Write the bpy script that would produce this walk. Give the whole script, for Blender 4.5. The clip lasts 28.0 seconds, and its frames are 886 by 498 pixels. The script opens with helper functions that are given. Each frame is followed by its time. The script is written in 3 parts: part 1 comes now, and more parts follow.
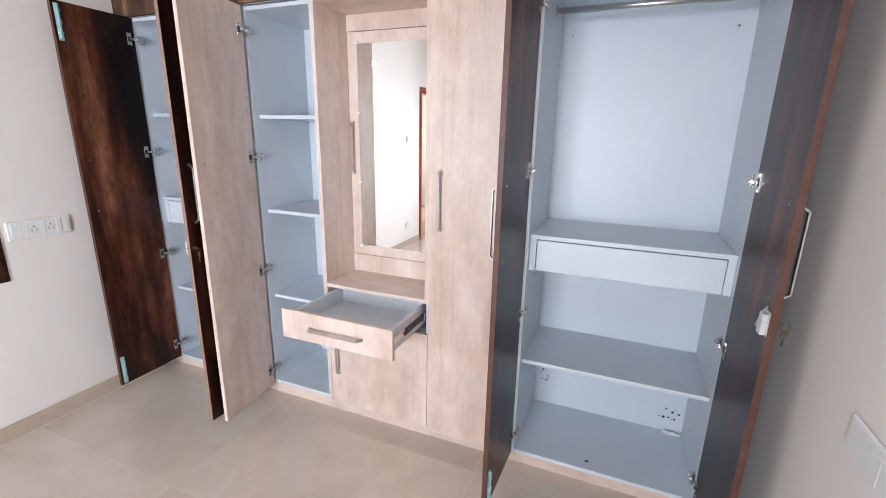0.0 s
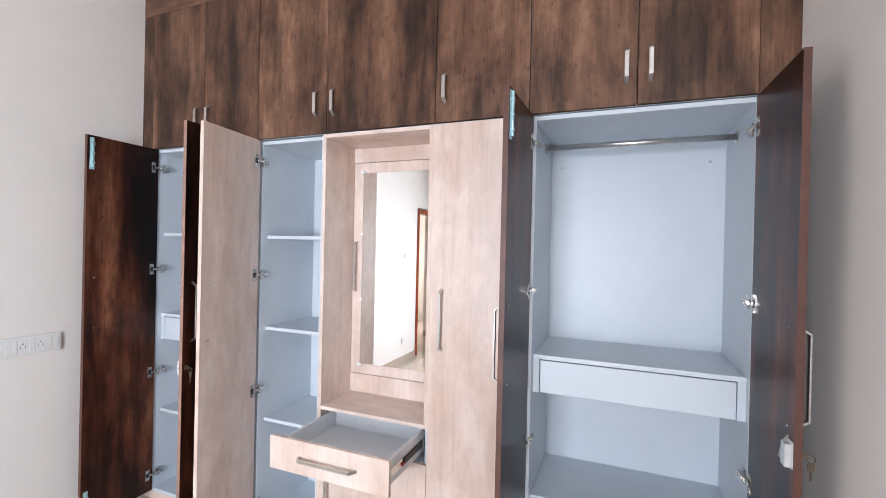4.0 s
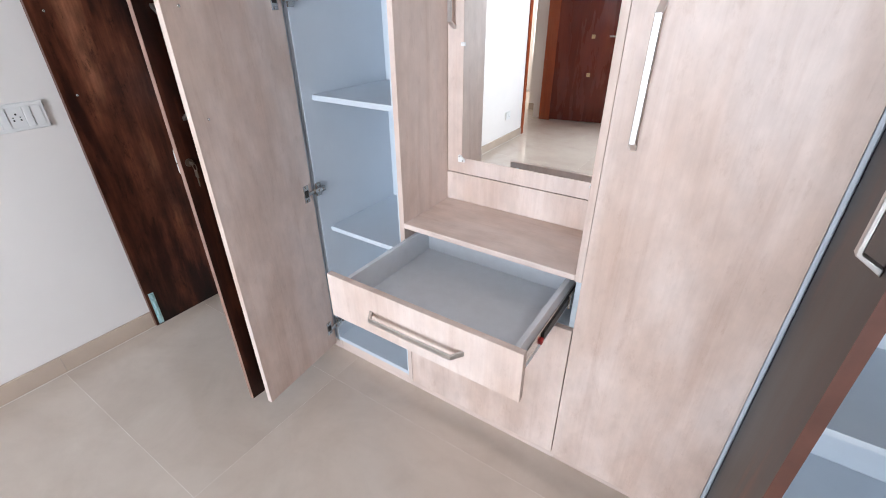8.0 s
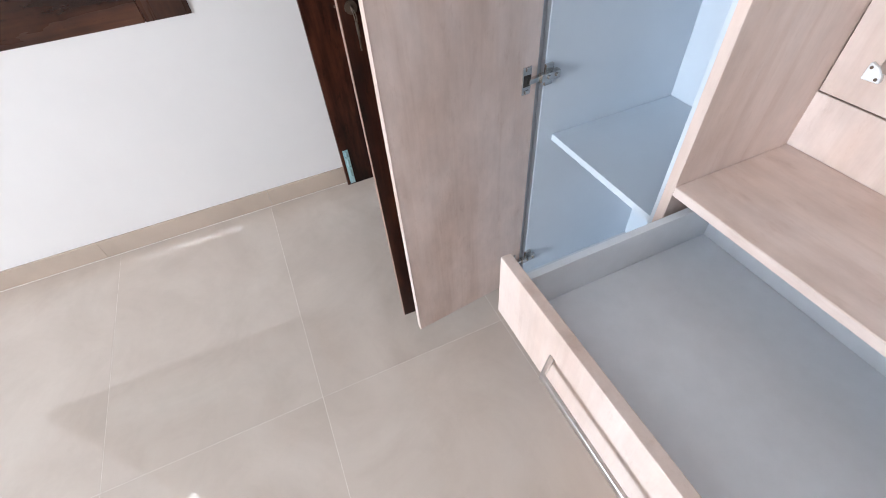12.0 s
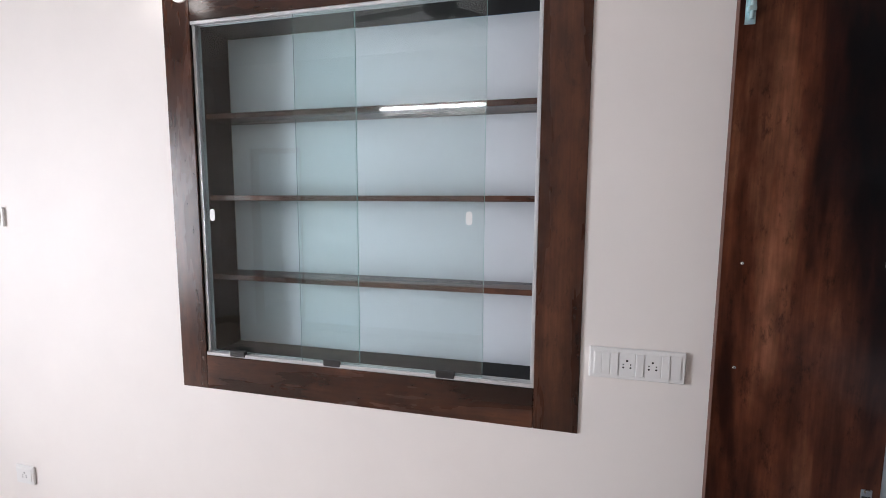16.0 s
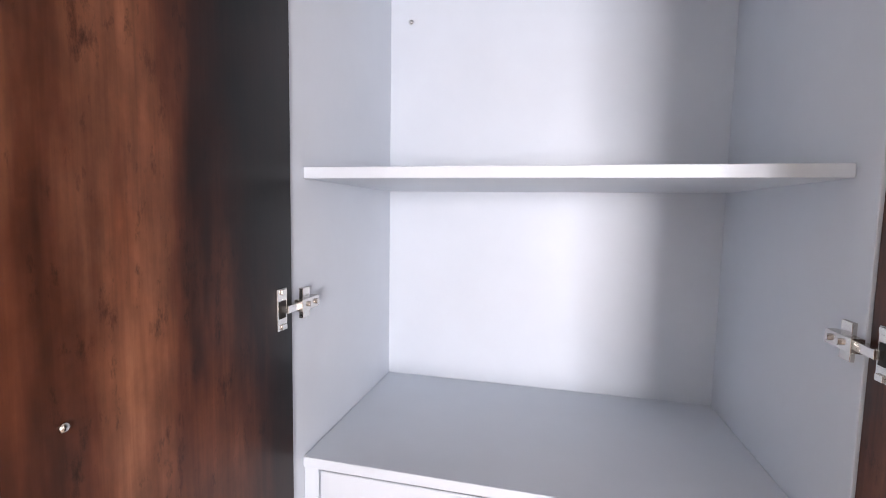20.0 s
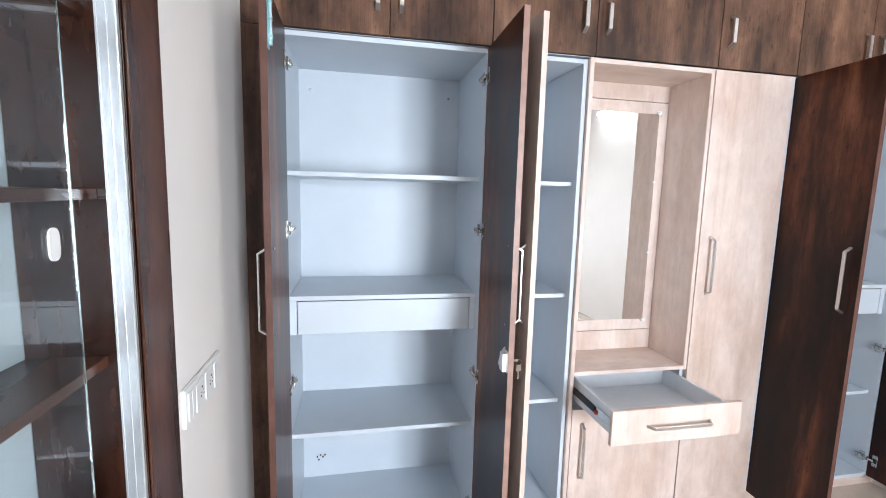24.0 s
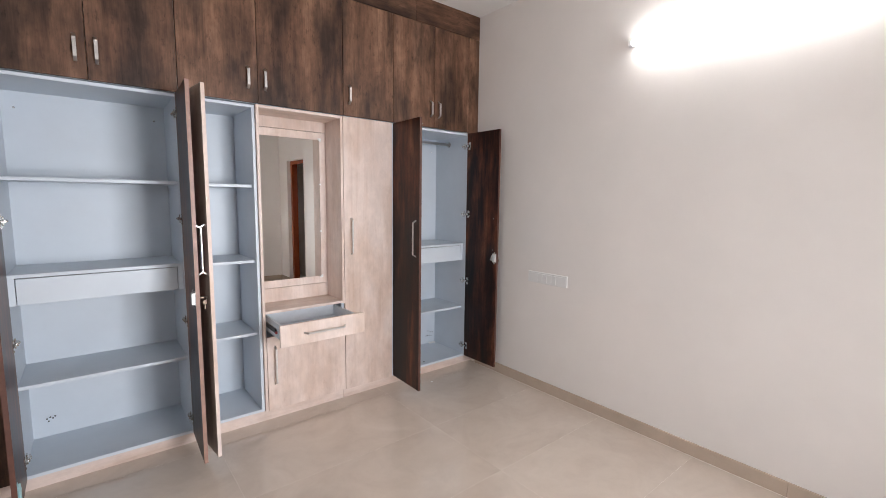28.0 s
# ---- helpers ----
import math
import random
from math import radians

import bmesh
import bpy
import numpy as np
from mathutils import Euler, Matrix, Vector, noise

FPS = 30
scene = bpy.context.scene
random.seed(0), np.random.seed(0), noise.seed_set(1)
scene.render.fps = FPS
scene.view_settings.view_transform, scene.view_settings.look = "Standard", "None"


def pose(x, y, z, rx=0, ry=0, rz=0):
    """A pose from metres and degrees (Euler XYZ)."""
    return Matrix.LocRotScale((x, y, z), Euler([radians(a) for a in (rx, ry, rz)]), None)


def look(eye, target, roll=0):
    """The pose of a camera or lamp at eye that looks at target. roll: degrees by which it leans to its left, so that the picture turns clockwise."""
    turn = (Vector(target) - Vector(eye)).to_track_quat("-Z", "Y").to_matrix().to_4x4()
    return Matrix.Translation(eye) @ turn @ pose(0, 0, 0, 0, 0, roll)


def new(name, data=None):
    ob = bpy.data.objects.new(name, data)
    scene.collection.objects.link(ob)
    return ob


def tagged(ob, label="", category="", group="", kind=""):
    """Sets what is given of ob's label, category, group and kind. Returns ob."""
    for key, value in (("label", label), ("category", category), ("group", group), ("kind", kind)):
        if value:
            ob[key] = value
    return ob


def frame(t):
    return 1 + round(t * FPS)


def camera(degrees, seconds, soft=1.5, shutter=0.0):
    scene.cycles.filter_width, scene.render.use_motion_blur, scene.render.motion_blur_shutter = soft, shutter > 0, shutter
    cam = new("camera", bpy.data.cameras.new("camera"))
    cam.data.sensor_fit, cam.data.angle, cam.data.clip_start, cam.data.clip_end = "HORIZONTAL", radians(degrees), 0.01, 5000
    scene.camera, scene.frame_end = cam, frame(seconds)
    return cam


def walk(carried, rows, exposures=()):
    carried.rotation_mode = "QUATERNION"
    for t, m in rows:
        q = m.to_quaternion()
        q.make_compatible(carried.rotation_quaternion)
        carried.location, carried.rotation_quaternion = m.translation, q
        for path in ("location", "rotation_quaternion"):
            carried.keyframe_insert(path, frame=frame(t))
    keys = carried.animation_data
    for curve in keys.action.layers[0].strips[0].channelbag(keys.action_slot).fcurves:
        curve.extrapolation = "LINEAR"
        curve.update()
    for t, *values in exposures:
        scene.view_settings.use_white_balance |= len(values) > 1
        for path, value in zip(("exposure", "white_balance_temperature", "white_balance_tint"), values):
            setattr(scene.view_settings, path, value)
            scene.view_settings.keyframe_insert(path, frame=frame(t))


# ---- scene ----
cam = camera(90.7, 28.0, 0.9)
PATH = [
    (0, (1.374, -1.749, 1.532), (0.643, 0.04, 1.017), 1.1),
    (0.5, (1.373, -1.764, 1.567), (0.63, 0.066, 1.25), 1.5),
    (1, (1.375, -1.778, 1.611), (0.632, 0.077, 1.516), 1.8),
    (1.5, (1.382, -1.792, 1.634), (0.651, 0.068, 1.717), 2.0),
    (2, (1.389, -1.807, 1.653), (0.673, 0.044, 1.899), 2.1),
    (2.5, (1.392, -1.808, 1.661), (0.692, 0.037, 1.985), 1.9),
    (3, (1.382, -1.792, 1.633), (0.688, 0.062, 1.914), 1.7),
    (3.5, (1.371, -1.781, 1.605), (0.665, 0.083, 1.768), 1.5),
    (4, (1.353, -1.771, 1.556), (0.61, 0.086, 1.55), 1.3),
    (4.5, (1.33, -1.768, 1.516), (0.552, 0.066, 1.337), 1.4),
    (6.5, (1.054, -1.424, 1.424), (0.277, 0.276, 0.712), 0.5),
    (7, (0.949, -1.263, 1.398), (0.116, 0.366, 0.59), 0.5),
    (7.5, (0.848, -1.102, 1.387), (-0.015, 0.465, 0.493), 0.6),
    (8, (0.81, -0.967, 1.377), (-0.157, 0.483, 0.395), -0.4),
    (8.5, (0.829, -0.863, 1.36), (-0.255, 0.457, 0.319), -0.9),
    (9, (0.842, -0.805, 1.343), (-0.321, 0.385, 0.233), -1.5),
    (9.5, (0.83, -0.772, 1.323), (-0.378, 0.309, 0.152), -2.0),
    (10, (0.731, -0.729, 1.304), (-0.485, 0.279, 0.078), -1.9),
    (10.5, (0.556, -0.646, 1.302), (-0.633, 0.303, 0.003), -1.9),
    (11, (0.462, -0.606, 1.260), (-0.697, 0.273, -0.112), -2.2),
    (11.5, (0.421, -0.572, 1.241), (-0.762, 0.158, -0.197), -3.5),
    (12, (0.388, -0.556, 1.249), (-0.894, -0.074, -0.209), -5.2),
    (12.5, (0.378, -0.585, 1.301), (-1.088, -0.427, -0.051), -5.1),
    (13, (0.405, -0.603, 1.347), (-1.206, -0.769, 0.173), -4.5),
    (13.5, (0.488, -0.624, 1.320), (-1.25, -0.985, 0.407), -2.0),
    (15.5, (0.205, -0.747, 1.488), (-1.7, -1.265, 1.169), -0.0),
    (16, (0.034, -0.791, 1.503), (-1.899, -1.263, 1.295), 0.3),
    (16.5, (-0.141, -0.786, 1.568), (-2.082, -1.253, 1.44), 1.0),
    (17, (-0.281, -0.787, 1.585), (-2.255, -1.103, 1.519), 1.4),
    (17.5, (-0.532, -0.749, 1.585), (-2.519, -0.576, 1.438), 0.2),
    (18, (-0.621, -0.763, 1.547), (-2.474, -0.021, 1.417), 1.3),
    (18.5, (-0.685, -0.735, 1.531), (-2.311, 0.42, 1.385), 1.8),
    (19, (-0.721, -0.639, 1.531), (-2.04, 0.858, 1.386), 1.6),
    (19.5, (-0.743, -0.578, 1.532), (-1.657, 1.195, 1.383), 1.2),
    (20, (-0.797, -0.592, 1.538), (-1.256, 1.348, 1.373), 1.0),
    (20.5, (-0.841, -0.664, 1.536), (-1.015, 1.321, 1.362), 1.4),
    (22.5, (-0.966, -1.146, 1.472), (-0.675, 0.804, 1.138), 1.6),
    (23, (-1.003, -1.274, 1.541), (-0.594, 0.647, 1.168), 1.6),
    (23.5, (-0.961, -1.512, 1.535), (-0.562, 0.424, 1.233), 1.5),
    (24, (-0.937, -1.693, 1.534), (-0.537, 0.25, 1.286), 1.5),
    (24.5, (-0.959, -1.862, 1.53), (-0.51, 0.074, 1.308), 1.6),
    (25, (-0.953, -1.988, 1.532), (-0.471, -0.057, 1.328), 1.6),
    (25.5, (-0.922, -2.194, 1.533), (-0.454, -0.261, 1.321), 1.5),
    (26, (-0.928, -2.371, 1.528), (-0.486, -0.433, 1.312), 1.6),
    (26.5, (-0.97, -2.545, 1.53), (-0.471, -0.622, 1.307), 1.7),
    (27, (-0.975, -2.663, 1.525), (-0.333, -0.781, 1.305), 1.4),
    (27.5, (-0.898, -2.832, 1.525), (-0.03, -1.043, 1.311), 1.1),
    (28, (-0.849, -2.922, 1.525), (0.402, -1.377, 1.297), 0.7),
]
# stops, white balance and tint along the walk
TONES = [
    (0, 0.27, 6300, 10), (2, 0.52, 6150, 10), (3, 0.54, 6150, 10), (4.5, 0.27, 6250, 10), (7, 0.36, 6300, 11), (8, 0.27, 6000, 8),
    (10, 0.28, 5950, 7), (12, 0.43, 5950, 7), (13, 0.0, 6450, 11), (13.6, -0.22, 6400, 12), (15.4, -0.14, 6350, 13), (16, -0.08, 6350, 13), (17, 0.12, 6500, 15),
    (18, 0.55, 6500, 17), (19, 0.44, 6700, 19), (20.5, 0.84, 7000, 21), (22.5, 0.68, 6500, 11), (24, 0.55, 6100, 7), (26, 0.55, 6050, 8), (27, 0.63, 6150, 8), (28, 0.0, 6600, 11),
]
walk(cam, [(t, look(eye, target, roll)) for t, eye, target, roll in PATH], TONES)

# world, sky and large lights
world = bpy.data.worlds.new("world")
scene.world = world
world.use_nodes = True
_bg = world.node_tree.nodes["Background"]
_sky = world.node_tree.nodes.new("ShaderNodeTexSky")
_sky.sky_type = "NISHITA"
_sky.sun_disc = False
_sky.sun_elevation, _sky.sun_rotation = radians(42), radians(160)
world.node_tree.links.new(_sky.outputs[0], _bg.inputs[0])
_bg.inputs[1].default_value = 0.12


def area_lamp(name, m, width, height, watts, color):
    data = bpy.data.lights.new(name, "AREA")
    data.shape, data.size, data.size_y, data.energy, data.color = "RECTANGLE", width, height, watts, color
    ob = new(name, data)
    ob.matrix_world = m
    return ob


XL, XR, YB, ZC = -1.318, 1.900, -4.75, 3.090      # room: left, right, back, ceiling
area_lamp("window_daylight", look((0.62, YB - 0.14, 1.31), (-0.75, 0, 0.85)), 1.10, 1.54, 78, (0.92, 0.96, 1.02)).data.spread = radians(112)
# no source is known in the hall; this lamp is added to brighten it
area_lamp("hall_fill", look((-2.05, -6.22, 1.4), (-2.05, -3.4, 1.2)), 0.66, 1.5, 28, (1.0, 0.93, 0.86))
# narrow lamp in an unseen slit, added to lay a pale streak on the floor
area_lamp("slit_streak_lamp", look((-2.68, -5.23, 1.65), (-1.0, -3.0, 0.6)), 0.07, 0.8, 5, (1.0, 0.98, 0.95))


# materials
def shader(name, rough=0.5, metal=0.0, color=None):
    m = bpy.data.materials.new(name)
    m.use_nodes = True
    b = m.node_tree.nodes["Principled BSDF"]
    b.inputs["Roughness"].default_value = rough
    b.inputs["Metallic"].default_value = metal
    if color:
        b.inputs["Base Color"].default_value = (*color, 1)
    return m, m.node_tree, b


def add(nt, kind, **values):
    n = nt.nodes.new(kind)
    for key, value in values.items():
        n.inputs[key.replace("_", " ")].default_value = value
    return n


def coords(nt, scale, shift=7.0):
    """Object coordinates, shifted by a random amount for every object."""
    tc = nt.nodes.new("ShaderNodeTexCoord")
    info = nt.nodes.new("ShaderNodeObjectInfo")
    mul = nt.nodes.new("ShaderNodeMath")
    mul.operation = "MULTIPLY"
    mul.inputs[1].default_value = shift
    nt.links.new(info.outputs["Random"], mul.inputs[0])
    vec = nt.nodes.new("ShaderNodeVectorMath")
    vec.operation = "ADD"
    nt.links.new(tc.outputs["Object"], vec.inputs[0])
    nt.links.new(mul.outputs[0], vec.inputs[1])
    mp = nt.nodes.new("ShaderNodeMapping")
    mp.inputs["Scale"].default_value = scale
    nt.links.new(vec.outputs[0], mp.inputs[0])
    return mp.outputs[0]


def noise_tex(nt, vec, scale, detail=4.0, rough=0.55, dist=0.0):
    n = add(nt, "ShaderNodeTexNoise", Scale=scale, Detail=detail, Roughness=rough, Distortion=dist)
    nt.links.new(vec, n.inputs["Vector"])
    return n.outputs["Fac"]


def ramp(nt, fac, stops):
    r = nt.nodes.new("ShaderNodeValToRGB")
    el = r.color_ramp.elements
    while len(el) < len(stops):
        el.new(0.5)
    for e, (p, c) in zip(el, stops):
        e.position, e.color = p, (*c, 1)
    nt.links.new(fac, r.inputs[0])
    return r.outputs[0]


def mixed(nt, fac, a, b, blend="MIX"):
    m = nt.nodes.new("ShaderNodeMix")
    m.data_type, m.blend_type = "RGBA", blend
    for sock, v in ((m.inputs[0], fac), (m.inputs[6], a), (m.inputs[7], b)):
        if isinstance(v, (int, float)):
            sock.default_value = v
        elif isinstance(v, tuple):
            sock.default_value = (*v, 1)
        else:
            nt.links.new(v, sock)
    return m.outputs[2]


def bumped(nt, b, height, strength, distance=0.002):
    bp = add(nt, "ShaderNodeBump", Strength=strength, Distance=distance)
    nt.links.new(height, bp.inputs["Height"])
    nt.links.new(bp.outputs[0], b.inputs["Normal"])


def laminate(name, stops, streak_tint, rough, along="z", broad=5.0, streak=0.5, fine=0.25, second=None, flecks=0.0, gloss=0.35):
    """Printed wood laminate with the grain along one axis: cloudy bands, smoky patches, streaks, flecks and a fine grain."""
    m, nt, b = shader(name, rough)

    def squeezed(k):
        return {"x": (k, 1, 1), "y": (1, k, 1), "z": (1, 1, k)}[along]

    bands = noise_tex(nt, coords(nt, squeezed(0.17)), broad, 5, 0.6, 0.25)
    col = ramp(nt, bands, stops)
    if second:
        smoke = ramp(nt, noise_tex(nt, coords(nt, squeezed(0.36), 17.0), 5.0, 4, 0.55, 0.2), [(0.44, (0, 0, 0)), (0.64, (1, 1, 1))])
        col = mixed(nt, smoke, col, mixed(nt, 1.0, col, second, "MULTIPLY"))
    lines = noise_tex(nt, coords(nt, squeezed(0.06), 9.0), 21.0, 4, 0.6, 0.3)
    col = mixed(nt, streak, col, ramp(nt, lines, [(0.30, streak_tint), (0.47, (1, 1, 1))]), "MULTIPLY")
    knots = noise_tex(nt, coords(nt, squeezed(0.42), 11.0), 7.5, 5, 0.7, 0.5)
    col = mixed(nt, streak, col, ramp(nt, knots, [(0.27, streak_tint), (0.36, (1, 1, 1))]), "MULTIPLY")
    if flecks:
        spots = noise_tex(nt, coords(nt, squeezed(0.38), 3.0), 42.0, 6, 0.75)
        col = mixed(nt, flecks, col, ramp(nt, spots, [(0.30, streak_tint), (0.44, (1, 1, 1))]), "MULTIPLY")
        haze = noise_tex(nt, coords(nt, squeezed(0.6), 23.0), 16.0, 5, 0.65)
        col = mixed(nt, flecks, col, ramp(nt, haze, [(0.35, (0.74, 0.72, 0.71)), (0.65, (1.26, 1.24, 1.22))]), "MULTIPLY")
    grain = noise_tex(nt, coords(nt, squeezed(0.03), 5.0), 150.0, 4, 0.65)
    col = mixed(nt, fine, col, ramp(nt, grain, [(0.34, streak_tint), (0.60, (1, 1, 1))]), "MULTIPLY")
    b.inputs["Specular IOR Level"].default_value = gloss
    nt.links.new(col, b.inputs["Base Color"])
    rr = add(nt, "ShaderNodeMapRange", **{"To_Min": rough - 0.08, "To_Max": rough + 0.12})
    nt.links.new(bands, rr.inputs["Value"])
    nt.links.new(rr.outputs[0], b.inputs["Roughness"])
    bumped(nt, b, grain, 0.10, 0.0006)
    return m


def plain(name, color, rough, scale=9.0, vary=0.05, bump=0.05, metal=0.0, fine=260.0):
    """A surface of one colour with faint stains and fine relief."""
    m, nt, b = shader(name, rough, metal)
    v = coords(nt, (1, 1, 1))
    lo = tuple(max(0.0, c * (1 - vary)) for c in color)
    hi = tuple(min(1.0, c * (1 + vary)) for c in color)
    nt.links.new(ramp(nt, noise_tex(nt, v, scale, 6, 0.6), [(0.3, lo), (0.7, hi)]), b.inputs["Base Color"])
    if bump:
        bumped(nt, b, noise_tex(nt, v, fine, 3, 0.6), bump, 0.001)
    return m


def glowing(name, color, strength):
    m = bpy.data.materials.new(name)
    m.use_nodes = True
    b = m.node_tree.nodes["Principled BSDF"]
    b.inputs["Base Color"].default_value = (*color, 1)
    b.inputs["Emission Color"].default_value = (*color, 1)
    b.inputs["Emission Strength"].default_value = strength
    return m


DARK_STOPS = [(0.30, (0.055, 0.027, 0.018)), (0.42, (0.125, 0.062, 0.038)), (0.56, (0.195, 0.102, 0.062)), (0.70, (0.285, 0.160, 0.102))]
SMOKE = (0.34, 0.34, 0.36)
DARK = laminate("dark_laminate", DARK_STOPS, (0.28, 0.24, 0.22), 0.40, "z", 7.5, 0.55, 0.32, SMOKE, 0.85, 0.28)
# redder than DARK, with lows deepened for the shade on the open doors
SHADED_DOOR_STOPS = [(0.35, (0.004, 0.0015, 0.001)), (0.46, (0.028, 0.0070, 0.0035)), (0.57, (0.124, 0.038, 0.0175)), (0.70, (0.300, 0.126, 0.067))]
DARK_RED_SHADED = laminate("shaded_reddish_laminate", SHADED_DOOR_STOPS, (0.30, 0.24, 0.22), 0.33, "z", 5.2, 0.42, 0.28, (0.50, 0.47, 0.47), 1.0, 0.27)
PALE_STOPS = [(0.26, (0.615, 0.490, 0.425)), (0.40, (0.685, 0.565, 0.505)), (0.55, (0.730, 0.612, 0.553)), (0.70, (0.770, 0.665, 0.612))]
LIGHT = laminate("pale_laminate", PALE_STOPS, (0.68, 0.55, 0.47), 0.42, "z", 3.8, 0.28, 0.09, (0.86, 0.80, 0.75), 0.26)
LIGHT_X = laminate("pale_laminate_lengthwise", PALE_STOPS, (0.68, 0.55, 0.47), 0.42, "x", 3.8, 0.28, 0.09, (0.86, 0.80, 0.75), 0.26)
BROWN_STOPS = [(0.30, (0.014, 0.0045, 0.0025)), (0.5, (0.060, 0.020, 0.010)), (0.72, (0.150, 0.060, 0.032))]
BROWN_Z = laminate("brown_veneer", BROWN_STOPS, (0.36, 0.28, 0.26), 0.25, "z", 5.0, 0.5, 0.3, (0.5, 0.5, 0.52), 0.9, 0.45)
BROWN_Y = laminate("brown_veneer_lengthwise", BROWN_STOPS, (0.36, 0.28, 0.26), 0.25, "y", 5.0, 0.5, 0.3, (0.5, 0.5, 0.52), 0.9, 0.45)
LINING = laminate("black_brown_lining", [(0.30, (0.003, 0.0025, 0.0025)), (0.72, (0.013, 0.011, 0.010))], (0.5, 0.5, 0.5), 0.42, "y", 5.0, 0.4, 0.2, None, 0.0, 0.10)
EDGE = plain("reddish_edge_band", (0.095, 0.036, 0.024), 0.45, 20, 0.2, 0.05)
EDGE_PALE = plain("pale_edge_band", (0.30, 0.175, 0.135), 0.45, 20, 0.2, 0.05)
WHITE = plain("white_laminate", (0.590, 0.640, 0.697), 0.40, 5, 0.03, 0.04)
DRAWER_IN = plain("grey_white_laminate", (0.71, 0.74, 0.785), 0.45, 30, 0.03, 0.05)
PAINT = plain("cream_wall_paint", (0.85, 0.805, 0.772), 0.62, 3.0, 0.02, 0.10, 0.0, 150.0)
CEILING = plain("white_ceiling_paint", (0.87, 0.85, 0.83), 0.8, 3.0, 0.02, 0.1)
NICHE_BACK = plain("niche_back_laminate", (0.55, 0.575, 0.61), 0.5, 4, 0.02, 0.03)
PLASTIC = plain("white_plastic", (0.82, 0.812, 0.80), 0.30, 10, 0.02, 0.0)
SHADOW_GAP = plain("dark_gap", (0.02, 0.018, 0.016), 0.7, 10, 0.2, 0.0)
CHROME = plain("brushed_steel", (0.64, 0.62, 0.605), 0.30, 60, 0.08, 0.03, 1.0)
NICKEL = plain("nickel", (0.62, 0.60, 0.57), 0.24, 60, 0.10, 0.05, 1.0)
BOLT = plain("filmed_bolt_steel", (0.50, 0.72, 0.76), 0.30, 40, 0.15, 0.03, 0.7)
ALU = plain("aluminium", (0.70, 0.72, 0.74), 0.28, 30, 0.08, 0.03, 0.6)
BLACK = plain("black_rubber", (0.018, 0.016, 0.016), 0.5, 40, 0.3, 0.1)
RED = plain("red_clip", (0.45, 0.03, 0.03), 0.4, 20, 0.1, 0.0)
KEY_METAL = plain("dark_bronze", (0.16, 0.12, 0.09), 0.35, 30, 0.1, 0.0, 0.8)
LOCK_METAL = plain("pale_zinc", (0.72, 0.72, 0.71), 0.34, 50, 0.10, 0.04, 0.55)
LOCK_FILM = plain("dull_film", (0.66, 0.60, 0.55), 0.3, 60, 0.2, 0.1)
BRASS = plain("brass", (0.72, 0.56, 0.30), 0.28, 30, 0.1, 0.0, 1.0)
DOOR_RED = laminate("polished_red_door", [(0.3, (0.10, 0.018, 0.010)), (0.5, (0.16, 0.030, 0.016)), (0.72, (0.22, 0.046, 0.022))], (0.6, 0.5, 0.5), 0.25)
FRAME_RED = laminate("polished_red_frame", [(0.3, (0.26, 0.055, 0.022)), (0.5, (0.36, 0.080, 0.030)), (0.72, (0.42, 0.11, 0.04))], (0.7, 0.6, 0.6), 0.12)
FAN_BROWN = plain("fan_enamel", (0.035, 0.022, 0.018), 0.35, 20, 0.1, 0.0)
GROUT = plain("tile_joint", (0.84, 0.78, 0.71), 0.5, 30, 0.08, 0.1)


def tile_material():
    m, nt, b = shader("beige_vitrified_tile", 0.16)
    v = coords(nt, (1, 1, 1), 13.0)
    broad = ramp(nt, noise_tex(nt, v, 2.6, 7, 0.62, 0.9), [(0.30, (0.585, 0.489, 0.410)), (0.5, (0.635, 0.539, 0.458)), (0.70, (0.675, 0.582, 0.500))])
    speck = ramp(nt, noise_tex(nt, v, 9.0, 7, 0.68, 0.4), [(0.33, (0.86, 0.845, 0.83)), (0.55, (1, 1, 1))])
    nt.links.new(mixed(nt, 0.3, broad, speck, "MULTIPLY"), b.inputs["Base Color"])
    b.inputs["Specular IOR Level"].default_value = 0.72
    rr = add(nt, "ShaderNodeMapRange", **{"To_Min": 0.02, "To_Max": 0.05})
    nt.links.new(noise_tex(nt, v, 4, 4, 0.6), rr.inputs["Value"])
    nt.links.new(rr.outputs[0], b.inputs["Roughness"])
    bumped(nt, b, noise_tex(nt, v, 5, 2, 0.5), 0.03, 0.002)
    return m


TILE = tile_material()
SKIRT = plain("skirting_tile", (0.53, 0.425, 0.34), 0.025, 6, 0.07, 0.0)
SKIRT.node_tree.nodes["Principled BSDF"].inputs["Specular IOR Level"].default_value = 0.85
MIRROR, _nt, _b = shader("mirror_silver", 0.01, 1.0, (0.92, 0.93, 0.92))
GLASS, _nt, _b = shader("clear_glass", 0.0, 0.0, (0.832, 0.920, 0.913))
_b.inputs["Transmission Weight"].default_value = 1.0
_b.inputs["IOR"].default_value = 1.52
GLASS_EDGE, _nt, _b = shader("green_glass_edge", 0.35, 0.0, (0.24, 0.46, 0.43))
_b.inputs["Transmission Weight"].default_value = 0.25
TUBE = glowing("lit_tube", (0.97, 0.99, 1.0), 34.0)
BULB = glowing("lit_bulb", (1.0, 0.95, 0.90), 10.0)


# mesh tools
BASE = {}


